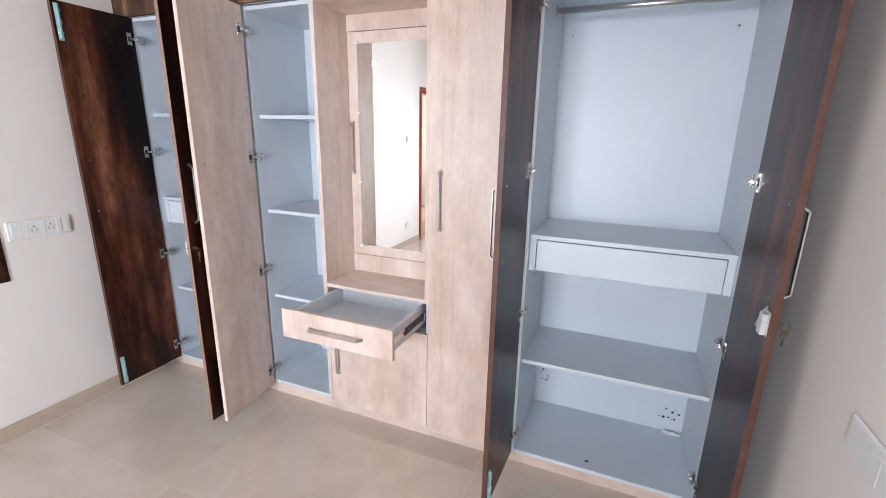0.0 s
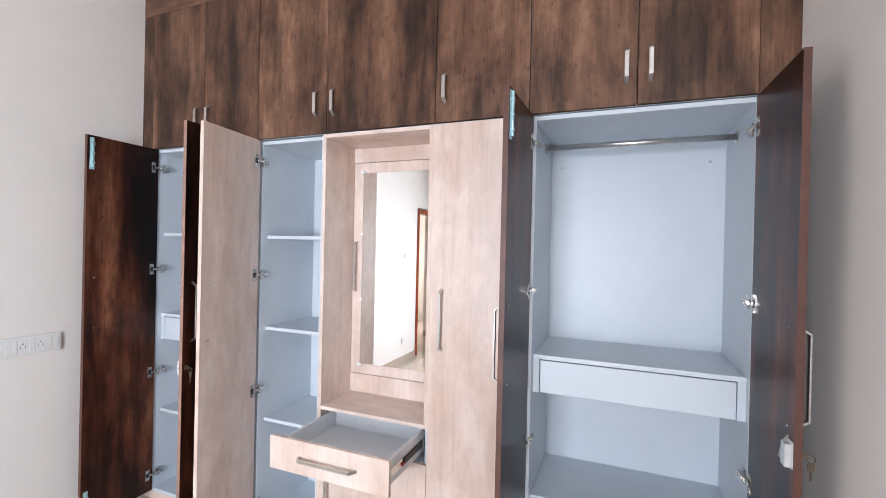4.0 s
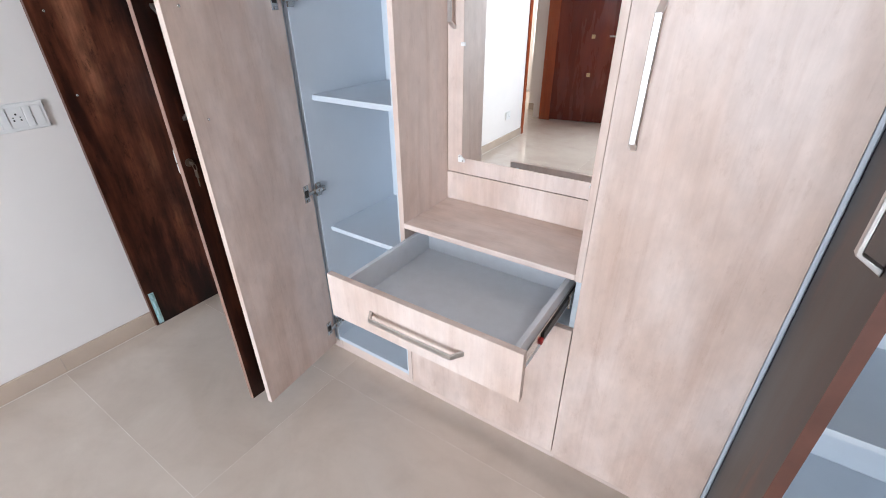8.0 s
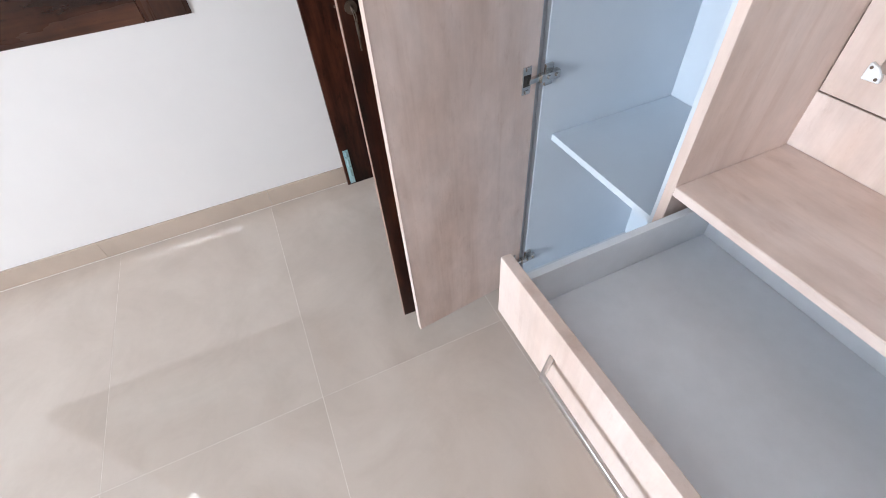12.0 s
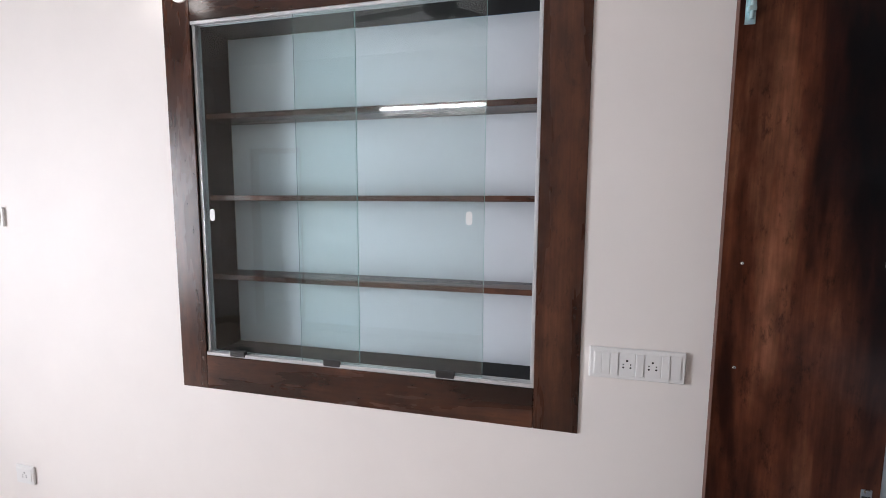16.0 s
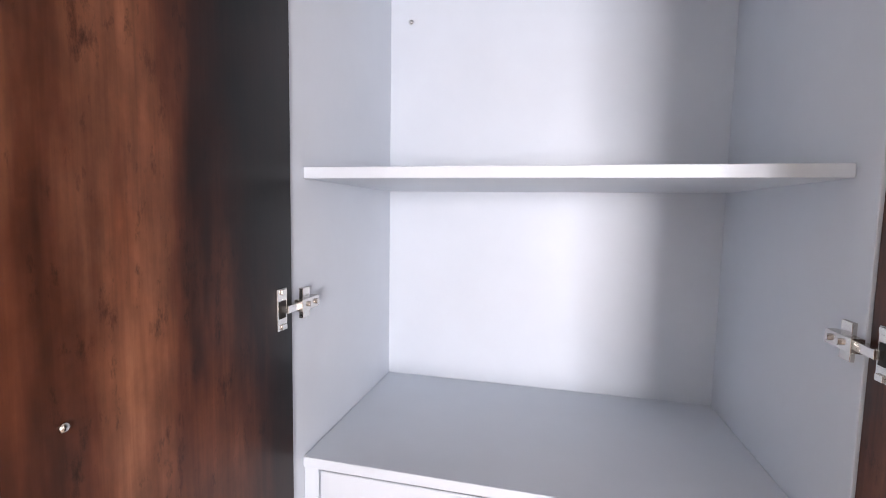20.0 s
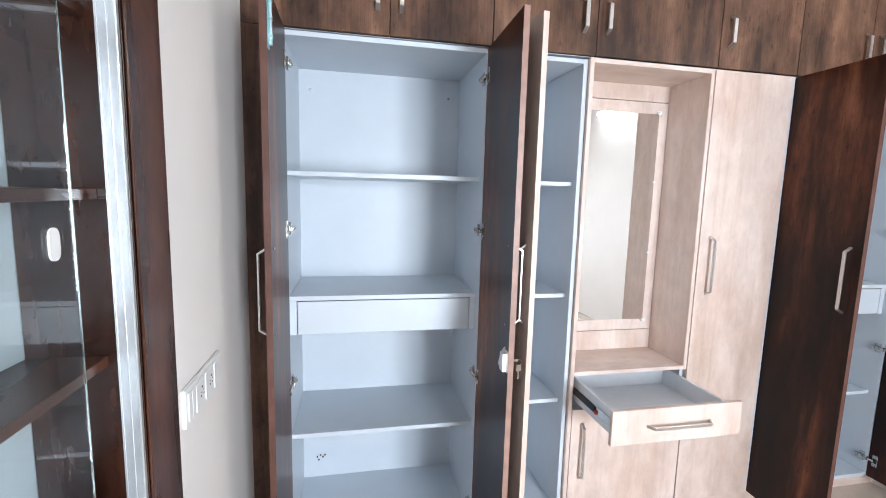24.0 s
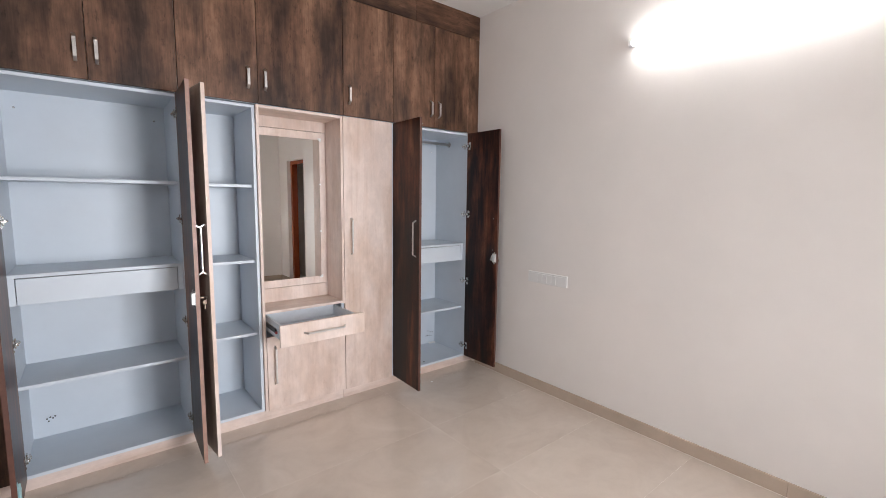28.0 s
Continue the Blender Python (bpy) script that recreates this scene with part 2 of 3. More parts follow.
def box(bm, x0, x1, y0, y1, z0, z1):
    r = bmesh.ops.create_cube(bm, size=1.0)
    sx, sy, sz = abs(x1 - x0), abs(y1 - y0), abs(z1 - z0)
    cx, cy, cz = (x0 + x1) / 2, (y0 + y1) / 2, (z0 + z1) / 2
    for v in r["verts"]:
        v.co = Vector((cx + v.co.x * sx, cy + v.co.y * sy, cz + v.co.z * sz))
    return r["verts"]


def rod(bm, a, b, radius, seg=14, radius2=None):
    a, b = Vector(a), Vector(b)
    r = bmesh.ops.create_cone(bm, cap_ends=True, segments=seg, radius1=radius, radius2=radius if radius2 is None else radius2, depth=(b - a).length)
    m = Matrix.Translation((a + b) / 2) @ (b - a).to_track_quat("Z", "Y").to_matrix().to_4x4()
    bmesh.ops.transform(bm, matrix=m, verts=r["verts"])
    return r["verts"]


def ball(bm, c, radius, squash=(1, 1, 1), seg=12):
    r = bmesh.ops.create_uvsphere(bm, u_segments=seg, v_segments=max(6, seg // 2), radius=radius)
    for v in r["verts"]:
        v.co = Vector((v.co.x * squash[0], v.co.y * squash[1], v.co.z * squash[2])) + Vector(c)
    return r["verts"]


def mesh_of(name, bm, material, bevel=0.0, smooth=False):
    if bevel:
        bmesh.ops.bevel(bm, geom=list(bm.edges), offset=bevel, segments=1, affect="EDGES", clamp_overlap=True)
    me = bpy.data.meshes.new(name)
    bm.to_mesh(me)
    bm.free()
    me.materials.append(material)
    if smooth:
        for p in me.polygons:
            p.use_smooth = True
    return me


def thing(name, base, label, category, group="", kind=""):
    ob = new(name)
    ob.empty_display_size = 0.1
    ob.location = base
    BASE[ob] = Vector(base)
    return tagged(ob, label, category, group, kind)


def part(name, bm, material, parent, label="", at=None, rz=0.0, bevel=0.001, smooth=False):
    """One mesh under a thing (places in the world) or under a part (places in that part)."""
    if at is None and parent in BASE:
        bmesh.ops.translate(bm, verts=bm.verts, vec=-BASE[parent])
    return hung(name, mesh_of(name, bm, material, bevel, smooth), parent, label, at, rz)


def hung(name, me, parent, label="", at=None, rz=0.0):
    ob = new(name, me)
    ob.parent = parent
    if at is not None:
        ob.location = Vector(at) - BASE.get(parent, Vector())
        ob.rotation_euler = (0, 0, radians(rz))
    return tagged(ob, label)


def solid(name, bm, material, label, category, kind="", bevel=0.0, group=""):
    return tagged(new(name, mesh_of(name, bm, material, bevel)), label, category, group, kind)


def panel(name, material, parent, x0, x1, y0, y1, z0, z1, label="", bevel=0.001):
    bm = bmesh.new()
    box(bm, x0, x1, y0, y1, z0, z1)
    return part(name, bm, material, parent, label, None, 0, bevel)


def holed(bm, axis, t0, t1, a0, a1, z0, z1, holes):
    """A wall slab normal to an axis, between t0 and t1, with rectangular holes (a, a, z, z)."""
    xs = sorted({a0, a1, *[h[0] for h in holes], *[h[1] for h in holes]})
    zs = sorted({z0, z1, *[h[2] for h in holes], *[h[3] for h in holes]})
    for i in range(len(xs) - 1):
        for j in range(len(zs) - 1):
            cx, cz = (xs[i] + xs[i + 1]) / 2, (zs[j] + zs[j + 1]) / 2
            if any(h[0] < cx < h[1] and h[2] < cz < h[3] for h in holes):
                continue
            if axis == "x":
                box(bm, t0, t1, xs[i], xs[i + 1], zs[j], zs[j + 1])
            else:
                box(bm, xs[i], xs[i + 1], t0, t1, zs[j], zs[j + 1])
    bmesh.ops.remove_doubles(bm, verts=bm.verts, dist=0.0001)
    inner = [f for f in bm.faces if any(g is not f and set(g.verts) == set(f.verts) for g in f.verts[0].link_faces)]
    bmesh.ops.delete(bm, geom=inner, context="FACES")


# the room
NY0, NY1, NZ0, NZ1 = -2.038, -0.826, 0.927, 2.132     # opening of the glass niche
HALL = (-4.335, -3.405)                                  # doorway in the left wall
BATH = (-4.35, -3.60)                                   # opening in the right wall
bm = bmesh.new()
holed(bm, "x", XL - 0.24, XL, YB, 0.62, 0, ZC, [(NY0 - 0.03, NY1 + 0.03, NZ0 - 0.03, NZ1 + 0.03), (*HALL, 0, 2.12)])
solid("wall_left", bm, PAINT, "cream painted plaster wall around a glazed niche", "wall", "structure")
bm = bmesh.new()
holed(bm, "x", XR, XR + 0.2, YB, 0.62, 0, ZC, [(*BATH, 0, 2.15)])
solid("wall_right", bm, PAINT, "cream painted plaster wall with a tube light", "wall", "structure")
bm = bmesh.new()
holed(bm, "y", YB - 0.2, YB, XL - 0.24, XR + 0.2, 0, ZC, [(0.02, 1.22, 0.50, 2.12)])
solid("wall_back", bm, PAINT, "cream painted plaster wall with a window", "wall", "structure")
bm = bmesh.new()
box(bm, XL, XR, 0.50, 0.62, 0, ZC)
solid("wall_front", bm, PAINT, "plaster wall behind the built-in wardrobe", "wall", "structure")
bm = bmesh.new()
box(bm, -3.0, 3.3, -6.3, 0.62, ZC, ZC + 0.15)
solid("ceiling", bm, CEILING, "plain white painted ceiling", "ceiling", "structure")
floor_ob = thing("floor", (0, -2, 0), "polished beige vitrified tile floor with pale joints", "floor", "", "structure")
panel("joint_bed", GROUT, floor_ob, -3.0, 3.3, -6.3, 0.62, -0.12, -0.0003, "", 0)

# hall behind the doorway and the lobby behind the opening
bm = bmesh.new()
# the slit is not a known opening; it is cut for the added narrow lamp
holed(bm, "x", -2.75, -2.6, -6.3, -1.9, 0, ZC, [(-5.27, -5.19, 1.25, 2.05)])
box(bm, -2.6, XL - 0.24, -2.05, -1.9, 0, ZC)
box(bm, XL - 0.24, XL - 0.10, -6.3, YB - 0.2, 0, ZC)
# unseen end opening, added only to hold the hall lamp
holed(bm, "y", -6.3, -6.15, -2.6, XL - 0.24, 0, ZC, [(-2.4, -1.7, 0.6, 2.2)])
box(bm, -1.82, XL - 0.24, -4.95, -4.79, 0, ZC)
solid("wall_hall", bm, PAINT, "cream painted wall of the hall outside the doorway", "wall", "structure")
bm = bmesh.new()
box(bm, 3.15, 3.3, -4.9, -3.0, 0, ZC)
box(bm, XR + 0.2, 3.15, -4.9, -4.75, 0, ZC)
box(bm, XR + 0.2, 3.15, -3.15, -3.0, 0, ZC)
solid("wall_lobby", bm, PAINT, "cream painted wall of the lobby beyond the opening", "wall", "structure")


def skirting(name, runs, label):
    """Skirting tiles along walls: runs of (axis, face, towards the room, start, end)."""
    top = thing(name, (runs[0][1] if runs[0][0] == "x" else 0, -1, 0), label, "skirting", "", "structure")
    for axis, face, d, a, b in runs:
        n = max(1, round((b - a) / 0.6))
        for i in range(n):
            p, q = a + (b - a) * i / n + 0.0004, a + (b - a) * (i + 1) / n - 0.0004
            bm = bmesh.new()
            if axis == "x":
                box(bm, face, face + d * 0.011, p, q, 0.0005, 0.083)
            else:
                box(bm, p, q, face, face + d * 0.011, 0.0005, 0.083)
            part("skirting_tile", bm, SKIRT, top, "", None, 0, 0.0012)
        bm = bmesh.new()
        if axis == "x":
            box(bm, face + d * 0.0113, face + d * 0.0138, a, b, 0.0002, 0.0016)
        else:
            box(bm, a, b, face + d * 0.0113, face + d * 0.0138, 0.0002, 0.0016)
        part("joint_line", bm, GROUT, top, "pale joint at the floor", None, 0, 0)


skirting("baseboard_left", [("x", XL, 1, -3.40, -0.71), ("x", XL, 1, -0.71, -0.02)], "beige tile skirting along the cream wall")
skirting("baseboard_right", [("x", XR, -1, -3.60, -0.03), ("x", XR, -1, YB, -4.35)], "beige tile skirting along the cream wall")
skirting("baseboard_back", [("y", YB, 1, XL + 0.012, XR - 0.012)], "beige tile skirting along the back wall")
skirting("baseboard_hall", [("x", -2.6, 1, -6.1, -2.06), ("y", -4.79, 1, -1.82, XL - 0.24)], "beige tile skirting in the hall")


# doors and window of the back part of the room
def door_frame(name, axis, t0, t1, a0, a1, top, w, label):
    f = thing(name, ((t0 + t1) / 2, (a0 + a1) / 2, 0) if axis == "x" else ((a0 + a1) / 2, (t0 + t1) / 2, 0), label, "door frame", "", "structure")
    spans = [("jamb", a0, a0 + w, 0.0, top), ("jamb", a1 - w, a1, 0.0, top), ("lintel", a0 + w, a1 - w, top - w, top)]
    for n, p, q, lo, hi in spans:
        if axis == "x":
            panel(n, FRAME_RED, f, t0, t1, p, q, lo, hi, "", 0.003)
        else:
            panel(n, FRAME_RED, f, p, q, t0, t1, lo, hi, "", 0.003)
    return f


door_frame("door_frame_hall", "x", XL - 0.13, XL + 0.012, HALL[0], HALL[1], 2.10, 0.06, "polished orange-red wooden frame of the hall doorway")
door_frame("door_frame_lobby", "x", XR + 0.06, XR + 0.16, BATH[0] + 0.004, BATH[1] - 0.004, 2.145, 0.06, "polished dark red wooden frame in the opening")
# open leaf hinged on the far jamb of the hall doorway, standing in the room
LEAF = Matrix.Translation((XL - 0.04, -4.275, 0)) @ Matrix.Rotation(radians(-11), 4, "Z")
leaf_thing = thing("door_1", (0, 0, 0), "polished dark red door with square brass studs standing open", "door", "", "structure")
leaf_thing.matrix_world = LEAF
panel("leaf", DOOR_RED, leaf_thing, 0.0, 0.83, -0.038, 0.0, 0.012, 2.035, "", 0.003)
for i in range(4):
    panel("stud", BRASS, leaf_thing, 0.455, 0.497, 0.0, 0.006, 0.56 + 0.43 * i, 0.602 + 0.43 * i, "square brass stud", 0.002)
bm = bmesh.new()
box(bm, 0.755, 0.795, 0.0, 0.006, 0.90, 1.10)
rod(bm, (0.775, 0.0, 1.02), (0.775, 0.05, 1.02), 0.011)
rod(bm, (0.785, 0.05, 1.02), (0.66, 0.05, 1.02), 0.010)
part("door_handle", bm, CHROME, leaf_thing, "steel lever handle on a long plate")
window = thing("window_1", (0.62, YB - 0.1, 0.50), "wide white framed window with steel grille bars", "window", "", "structure")
for n, a, b, c, d in [("window_frame", 0.02, 0.06, 0.50, 2.12), ("window_frame", 1.18, 1.22, 0.50, 2.12), ("window_frame", 0.06, 1.18, 0.50, 0.54), ("window_frame", 0.06, 1.18, 2.08, 2.12), ("mullion", 0.60, 0.64, 0.54, 2.08)]:
    panel(n, PLASTIC, window, a, b, YB - 0.075, YB - 0.02, c, d)
for i in range(11):
    bm = bmesh.new()
    z = 0.62 + 0.135 * i
    rod(bm, (0.06, YB - 0.085, z), (1.18, YB - 0.085, z), 0.008, 8)
    part("grille_bar", bm, NICKEL, window, "", None, 0, 0)


# wardrobe hardware
def strap(length, out=0.030, width=0.013, thick=0.0065, slope=0.020):
    """A strap handle along z from 0, standing off towards -y, with slanted ends."""
    bm = bmesh.new()
    pts = [(0.0, 0.0), (-out, slope), (-out, length - slope), (0.0, length)]
    inner = [(0.0, thick * 1.6), (-out + thick, slope + thick * 0.5), (-out + thick, length - slope - thick * 0.5), (0.0, length - thick * 1.6)]
    rows = []
    for (y, z), (iy, iz) in zip(pts, inner):
        rows.append([bm.verts.new((s * width / 2, a, b)) for s, a, b in ((-1, y, z), (1, y, z), (1, iy, iz), (-1, iy, iz))])
    for p, q in zip(rows, rows[1:]):
        for i in range(4):
            bm.faces.new((p[i], p[(i + 1) % 4], q[(i + 1) % 4], q[i]))
    bm.faces.new(rows[0][::-1])
    bm.faces.new(rows[-1])
    bmesh.ops.recalc_face_normals(bm, faces=bm.faces)
    return bm


HANDLE = mesh_of("handle", strap(0.275), CHROME, 0.0012)
SHORT_HANDLE = mesh_of("handle", strap(0.135, 0.028, 0.016), CHROME, 0.0012)


def hinge_mesh():
    """A concealed hinge on a door's inner face: the door's side is -y, its inner face +x."""
    bm = bmesh.new()
    box(bm, 0, 0.003, -0.042, -0.018, -0.031, 0.031)
    box(bm, 0.003, 0.006, -0.034, -0.022, -0.030, -0.022)
    box(bm, 0.003, 0.006, -0.034, -0.022, 0.022, 0.030)
    box(bm, 0.002, 0.013, -0.030, 0.004, -0.0055, 0.0055)
    box(bm, 0.004, 0.018, 0.000, 0.052, -0.009, 0.009)
    box(bm, 0.001, 0.008, 0.018, 0.040, -0.024, 0.024)
    rod(bm, (0.017, 0.020, 0), (0.022, 0.020, 0), 0.0045, 8)
    rod(bm, (0.017, 0.042, 0), (0.022, 0.042, 0), 0.0045, 8)
    return bm


HINGE_R = mesh_of("hinge", hinge_mesh(), NICKEL, 0.0005)
_bm = hinge_mesh()
bmesh.ops.scale(_bm, verts=_bm.verts, vec=(-1, 1, 1))
bmesh.ops.reverse_faces(_bm, faces=_bm.faces)
HINGE_L = mesh_of("hinge", _bm, NICKEL, 0.0005)
_bm = bmesh.new()
ball(_bm, (0, 0, 0), 0.0044, (0.7, 1, 1), 10)
SCREW = mesh_of("screw", _bm, NICKEL, 0, True)
_bm = bmesh.new()
box(_bm, -0.0004, 0.0004, -0.009, 0.009, -0.013, 0.013)
CUP = mesh_of("hinge_cup", _bm, SHADOW_GAP)
HINGE_Z = (0.185, 0.79, 1.392, 1.985)
DZ0, DZ1 = 0.086, 2.094          # doors, bottom and top


def open_door(unit, name, at, width, side, turn, material, band, bolts=False, lock=0.0, handle_z=1.095, label=""):
    """An open leaf: hinged at its place, reaching out to -y; side is the way its outer face looks along x."""
    bm = bmesh.new()
    box(bm, 0, side * 0.018, -width + 0.0012, 0, DZ0, DZ1)
    d = part(name, bm, material, unit, label, (at[0], at[1], 0), turn, 0.0008)
    bm = bmesh.new()
    box(bm, -side * 0.0004, side * 0.0184, -width, -width + 0.0012, DZ0, DZ1)
    part("edge_band", bm, band, d, "", None, 0, 0)
    inner = -side
    for z in HINGE_Z:
        ob = hung("hinge", HINGE_R if inner > 0 else HINGE_L, d, "nickel concealed hinge")
        ob.location = (0, 0, z)
        ob = hung("hinge_cup", CUP, d, "dark hinge cup")
        ob.location = (inner * 0.0031, -0.030, z)
    ob = hung("handle", HANDLE, d, "brushed steel strap handle")
    ob.location, ob.rotation_euler = (side * 0.018, -width + 0.045, handle_z), (0, 0, radians(90 * side))
    for z in (handle_z + 0.006, handle_z + 0.269):
        ob = hung("screw", SCREW, d)
        ob.location = (inner * 0.001, -width + 0.045, z)
    if bolts:
        for z0, z1 in ((DZ1 - 0.175, DZ1 - 0.012), (DZ0 + 0.006, DZ0 + 0.17)):
            bm = bmesh.new()
            box(bm, 0, inner * 0.0025, -width + 0.012, -width + 0.034, z0, z1)
            rod(bm, (inner * 0.007, -width + 0.023, z0 + 0.01), (inner * 0.007, -width + 0.023, z1 - 0.004), 0.0055, 10)
            for k in (0.2, 0.5, 0.8):
                z = z0 + (z1 - z0) * k
                box(bm, inner * 0.002, inner * 0.013, -width + 0.015, -width + 0.031, z - 0.006, z + 0.006)
            part("bolt", bm, BOLT, d, "pale steel tower bolt", None, 0, 0.0006)
    if lock:
        w, bm = -width + 0.022, bmesh.new()
        box(bm, 0, inner * 0.004, w - 0.020, w + 0.026, lock - 0.036, lock + 0.036)
        box(bm, inner * 0.004, inner * 0.019, w - 0.018, w + 0.012, lock - 0.032, lock + 0.030)
        rod(bm, (inner * 0.010, w + 0.012, lock - 0.026), (inner * 0.010, w + 0.012, lock + 0.026), 0.009, 12, 0.006)
        body = part("lock", bm, LOCK_METAL, d, "pale metal cupboard lock in protective film", None, 0, 0.0025)
        bm = bmesh.new()
        for y0, z0, y1, z1, lift in ((-0.018, 0.030, 0.004, 0.050, 0.010), (-0.016, -0.034, 0.006, -0.052, 0.014), (0.016, -0.022, 0.034, 0.020, 0.008)):
            q = [bm.verts.new((inner * (0.018 if k < 2 else 0.018 - lift), w + yy, lock + zz)) for k, (yy, zz) in enumerate(((y0, z0), (y1, z0), (y1 - 0.004, z1), (y0 + 0.005, z1)))]
            f = bm.faces.new(q)
            bmesh.ops.solidify(bm, geom=[f], thickness=0.0006)
        part("film", bm, LOCK_FILM, body, "torn clear film", None, 0, 0)
        bm = bmesh.new()
        rod(bm, (0, -width - 0.003, lock), (0, -width - 0.0004, lock), 0.002, 8)
        rod(bm, (side * 0.018, w, lock), (side * 0.022, w, lock), 0.011, 16)
        box(bm, side * 0.022, side * 0.040, w - 0.0015, w + 0.0015, lock - 0.004, lock + 0.004)
        n, cx, cz = 14, side * 0.044, lock - 0.008
        ring = [(cx + 0.010 * math.cos(2 * math.pi * k / n), cz + 0.010 * math.sin(2 * math.pi * k / n)) for k in range(n)]
        for (x0, z0), (x1, z1) in zip(ring, ring[1:] + ring[:1]):
            rod(bm, (x0, w, z0), (x1, w, z1), 0.0012, 6)
        box(bm, cx - 0.008, cx + 0.008, w - 0.001, w + 0.001, cz - 0.030, cz - 0.010)
        box(bm, cx - 0.0025, cx + 0.0025, w - 0.001, w + 0.001, cz - 0.056, cz - 0.028)
        part("key", bm, KEY_METAL, d, "small bronze key on a ring", None, 0, 0)
    return d


def carcass(unit, x0, x1, material, back=0.445, floor_z=0.081, top_z=2.094, front=0.003):
    """White laminate case between x0 and x1, open in front."""
    t = 0.018
    panel("side_panel", material, unit, x0, x0 + t, front, back, floor_z, top_z)
    panel("side_panel", material, unit, x1 - t, x1, front, back, floor_z, top_z)
    panel("bottom_panel", material, unit, x0 + t, x1 - t, front + 0.002, back, floor_z, floor_z + t)
    panel("top_panel", material, unit, x0 + t, x1 - t, front + 0.002, back, top_z - t, top_z)
    panel("back_panel", material, unit, x0, x1, back + 0.0005, back + 0.01, floor_z, top_z)


def shelf(unit, x0, x1, z, front=0.045, t=0.018):
    panel("shelf", WHITE, unit, x0 + 0.0185, x1 - 0.0185, front, 0.4445, z - t, z)


def wide_unit(name, x0, x1, shelves, label):
    u = thing(name, ((x0 + x1) / 2, 0.24, 0.07), label, "wardrobe", "wardrobe units")
    carcass(u, x0, x1, WHITE)
    for z in shelves:
        shelf(u, x0, x1, z)
    # inner drawer under the middle shelf
    a, b = x0 + 0.0185, x1 - 0.0185
    panel("shelf", WHITE, u, a, b, 0.036, 0.4445, 1.110, 1.128)
    panel("drawer_cheek", WHITE, u, a, a + 0.026, 0.040, 0.4445, 0.972, 1.1095)
    panel("drawer_cheek", WHITE, u, b - 0.026, b, 0.040, 0.4445, 0.972, 1.1095)
    panel("drawer_front", WHITE, u, a + 0.029, b - 0.029, 0.040, 0.058, 0.974, 1.1055, "closed white inner drawer", 0.0015)
    # dark block behind the drawer front; its colour gives the gap its shade
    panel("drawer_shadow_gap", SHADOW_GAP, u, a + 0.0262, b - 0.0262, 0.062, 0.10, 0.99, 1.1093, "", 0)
    return u


AX0, AX1, EX0, EX1 = -1.198, -0.4165, 1.020, 1.797
unit_a = wide_unit("wardrobe_unit", AX0, AX1, (1.607, 0.556), "tall white wardrobe unit with open dark doors and shelves")
open_door(unit_a, "door", (-1.174, 0.0), 0.378, -1, 0.9, DARK_RED_SHADED, EDGE, True, 0.0, 1.092, "dark wood-print door standing open")
open_door(unit_a, "door", (-0.432, 0.0), 0.400, 1, -1.8, DARK_RED_SHADED, EDGE_PALE, False, 0.995, 1.105, "dark wood-print door standing open")
for i, (x, z) in enumerate([(-1.115, 0.205), (-1.10, 0.212), (-1.088, 0.204), (-1.108, 0.19), (-1.078, 0.214)]):
    bm = bmesh.new()
    rod(bm, (x, 0.440, z), (x, 0.4452, z), 0.004, 8)
    part("drill_hole", bm, SHADOW_GAP, unit_a, "", None, 0, 0)
for u, xs in ((unit_a, (-1.13, -0.49)),):
    for x in xs:
        bm = bmesh.new()
        ball(bm, (x, 0.4445, 1.99), 0.006, (1, 0.4, 1), 8)
        part("screw", bm, NICKEL, u, "", None, 0, 0, True)
unit_e = wide_unit("wardrobe_unit", EX0, EX1, (0.548,), "tall white wardrobe unit with hanging rail and open dark doors")
open_door(unit_e, "door", (1.026, 0.0), 0.372, -1, -2.0, DARK_RED_SHADED, EDGE, True, 0.0, 1.095, "dark wood-print door standing open")
open_door(unit_e, "door", (1.779, 0.0), 0.380, 1, 1.2, DARK_RED_SHADED, EDGE, False, 1.035, 1.095, "dark wood-print door standing open")
for x in (1.09, 1.72):
    bm = bmesh.new()
    ball(bm, (x, 0.4445, 1.96), 0.006, (1, 0.4, 1), 8)
    part("screw", bm, NICKEL, unit_e, "", None, 0, 0, True)
bm = bmesh.new()
rod(bm, (EX0 + 0.018, 0.25, 2.018), (EX1 - 0.018, 0.25, 2.018), 0.0125, 18)
part("hanging_rail", bm, CHROME, unit_e, "steel hanging rail", None, 0, 0, True)
for x in (EX0 + 0.018, EX1 - 0.024):
    bm = bmesh.new()
    rod(bm, (x, 0.25, 2.018), (x + 0.006, 0.25, 2.018), 0.024, 18)
    part("rail_socket", bm, NICKEL, unit_e, "", None, 0, 0.001)

rnd = random.Random(5)
for x0, z0, n, spread in ((1.715, 0.190, 9, 0.045), (1.095, 0.262, 6, 0.022)):
    for k in range(n):
        bm = bmesh.new()
        x, z, q = x0 + rnd.uniform(-spread, spread), z0 + rnd.uniform(-0.03, 0.035), rnd.uniform(0.0022, 0.0055)
        ball(bm, (x, 0.4447, z), q, (1.3, 0.25, 0.8 + 0.5 * rnd.random()), 8)
        part("drill_mark", bm, SHADOW_GAP, unit_e, "", None, 0, 0)
chips = thing("plaster_chips", (1.735, 0.425, 0.099), "broken pale plaster chips in the wardrobe corner", "debris")
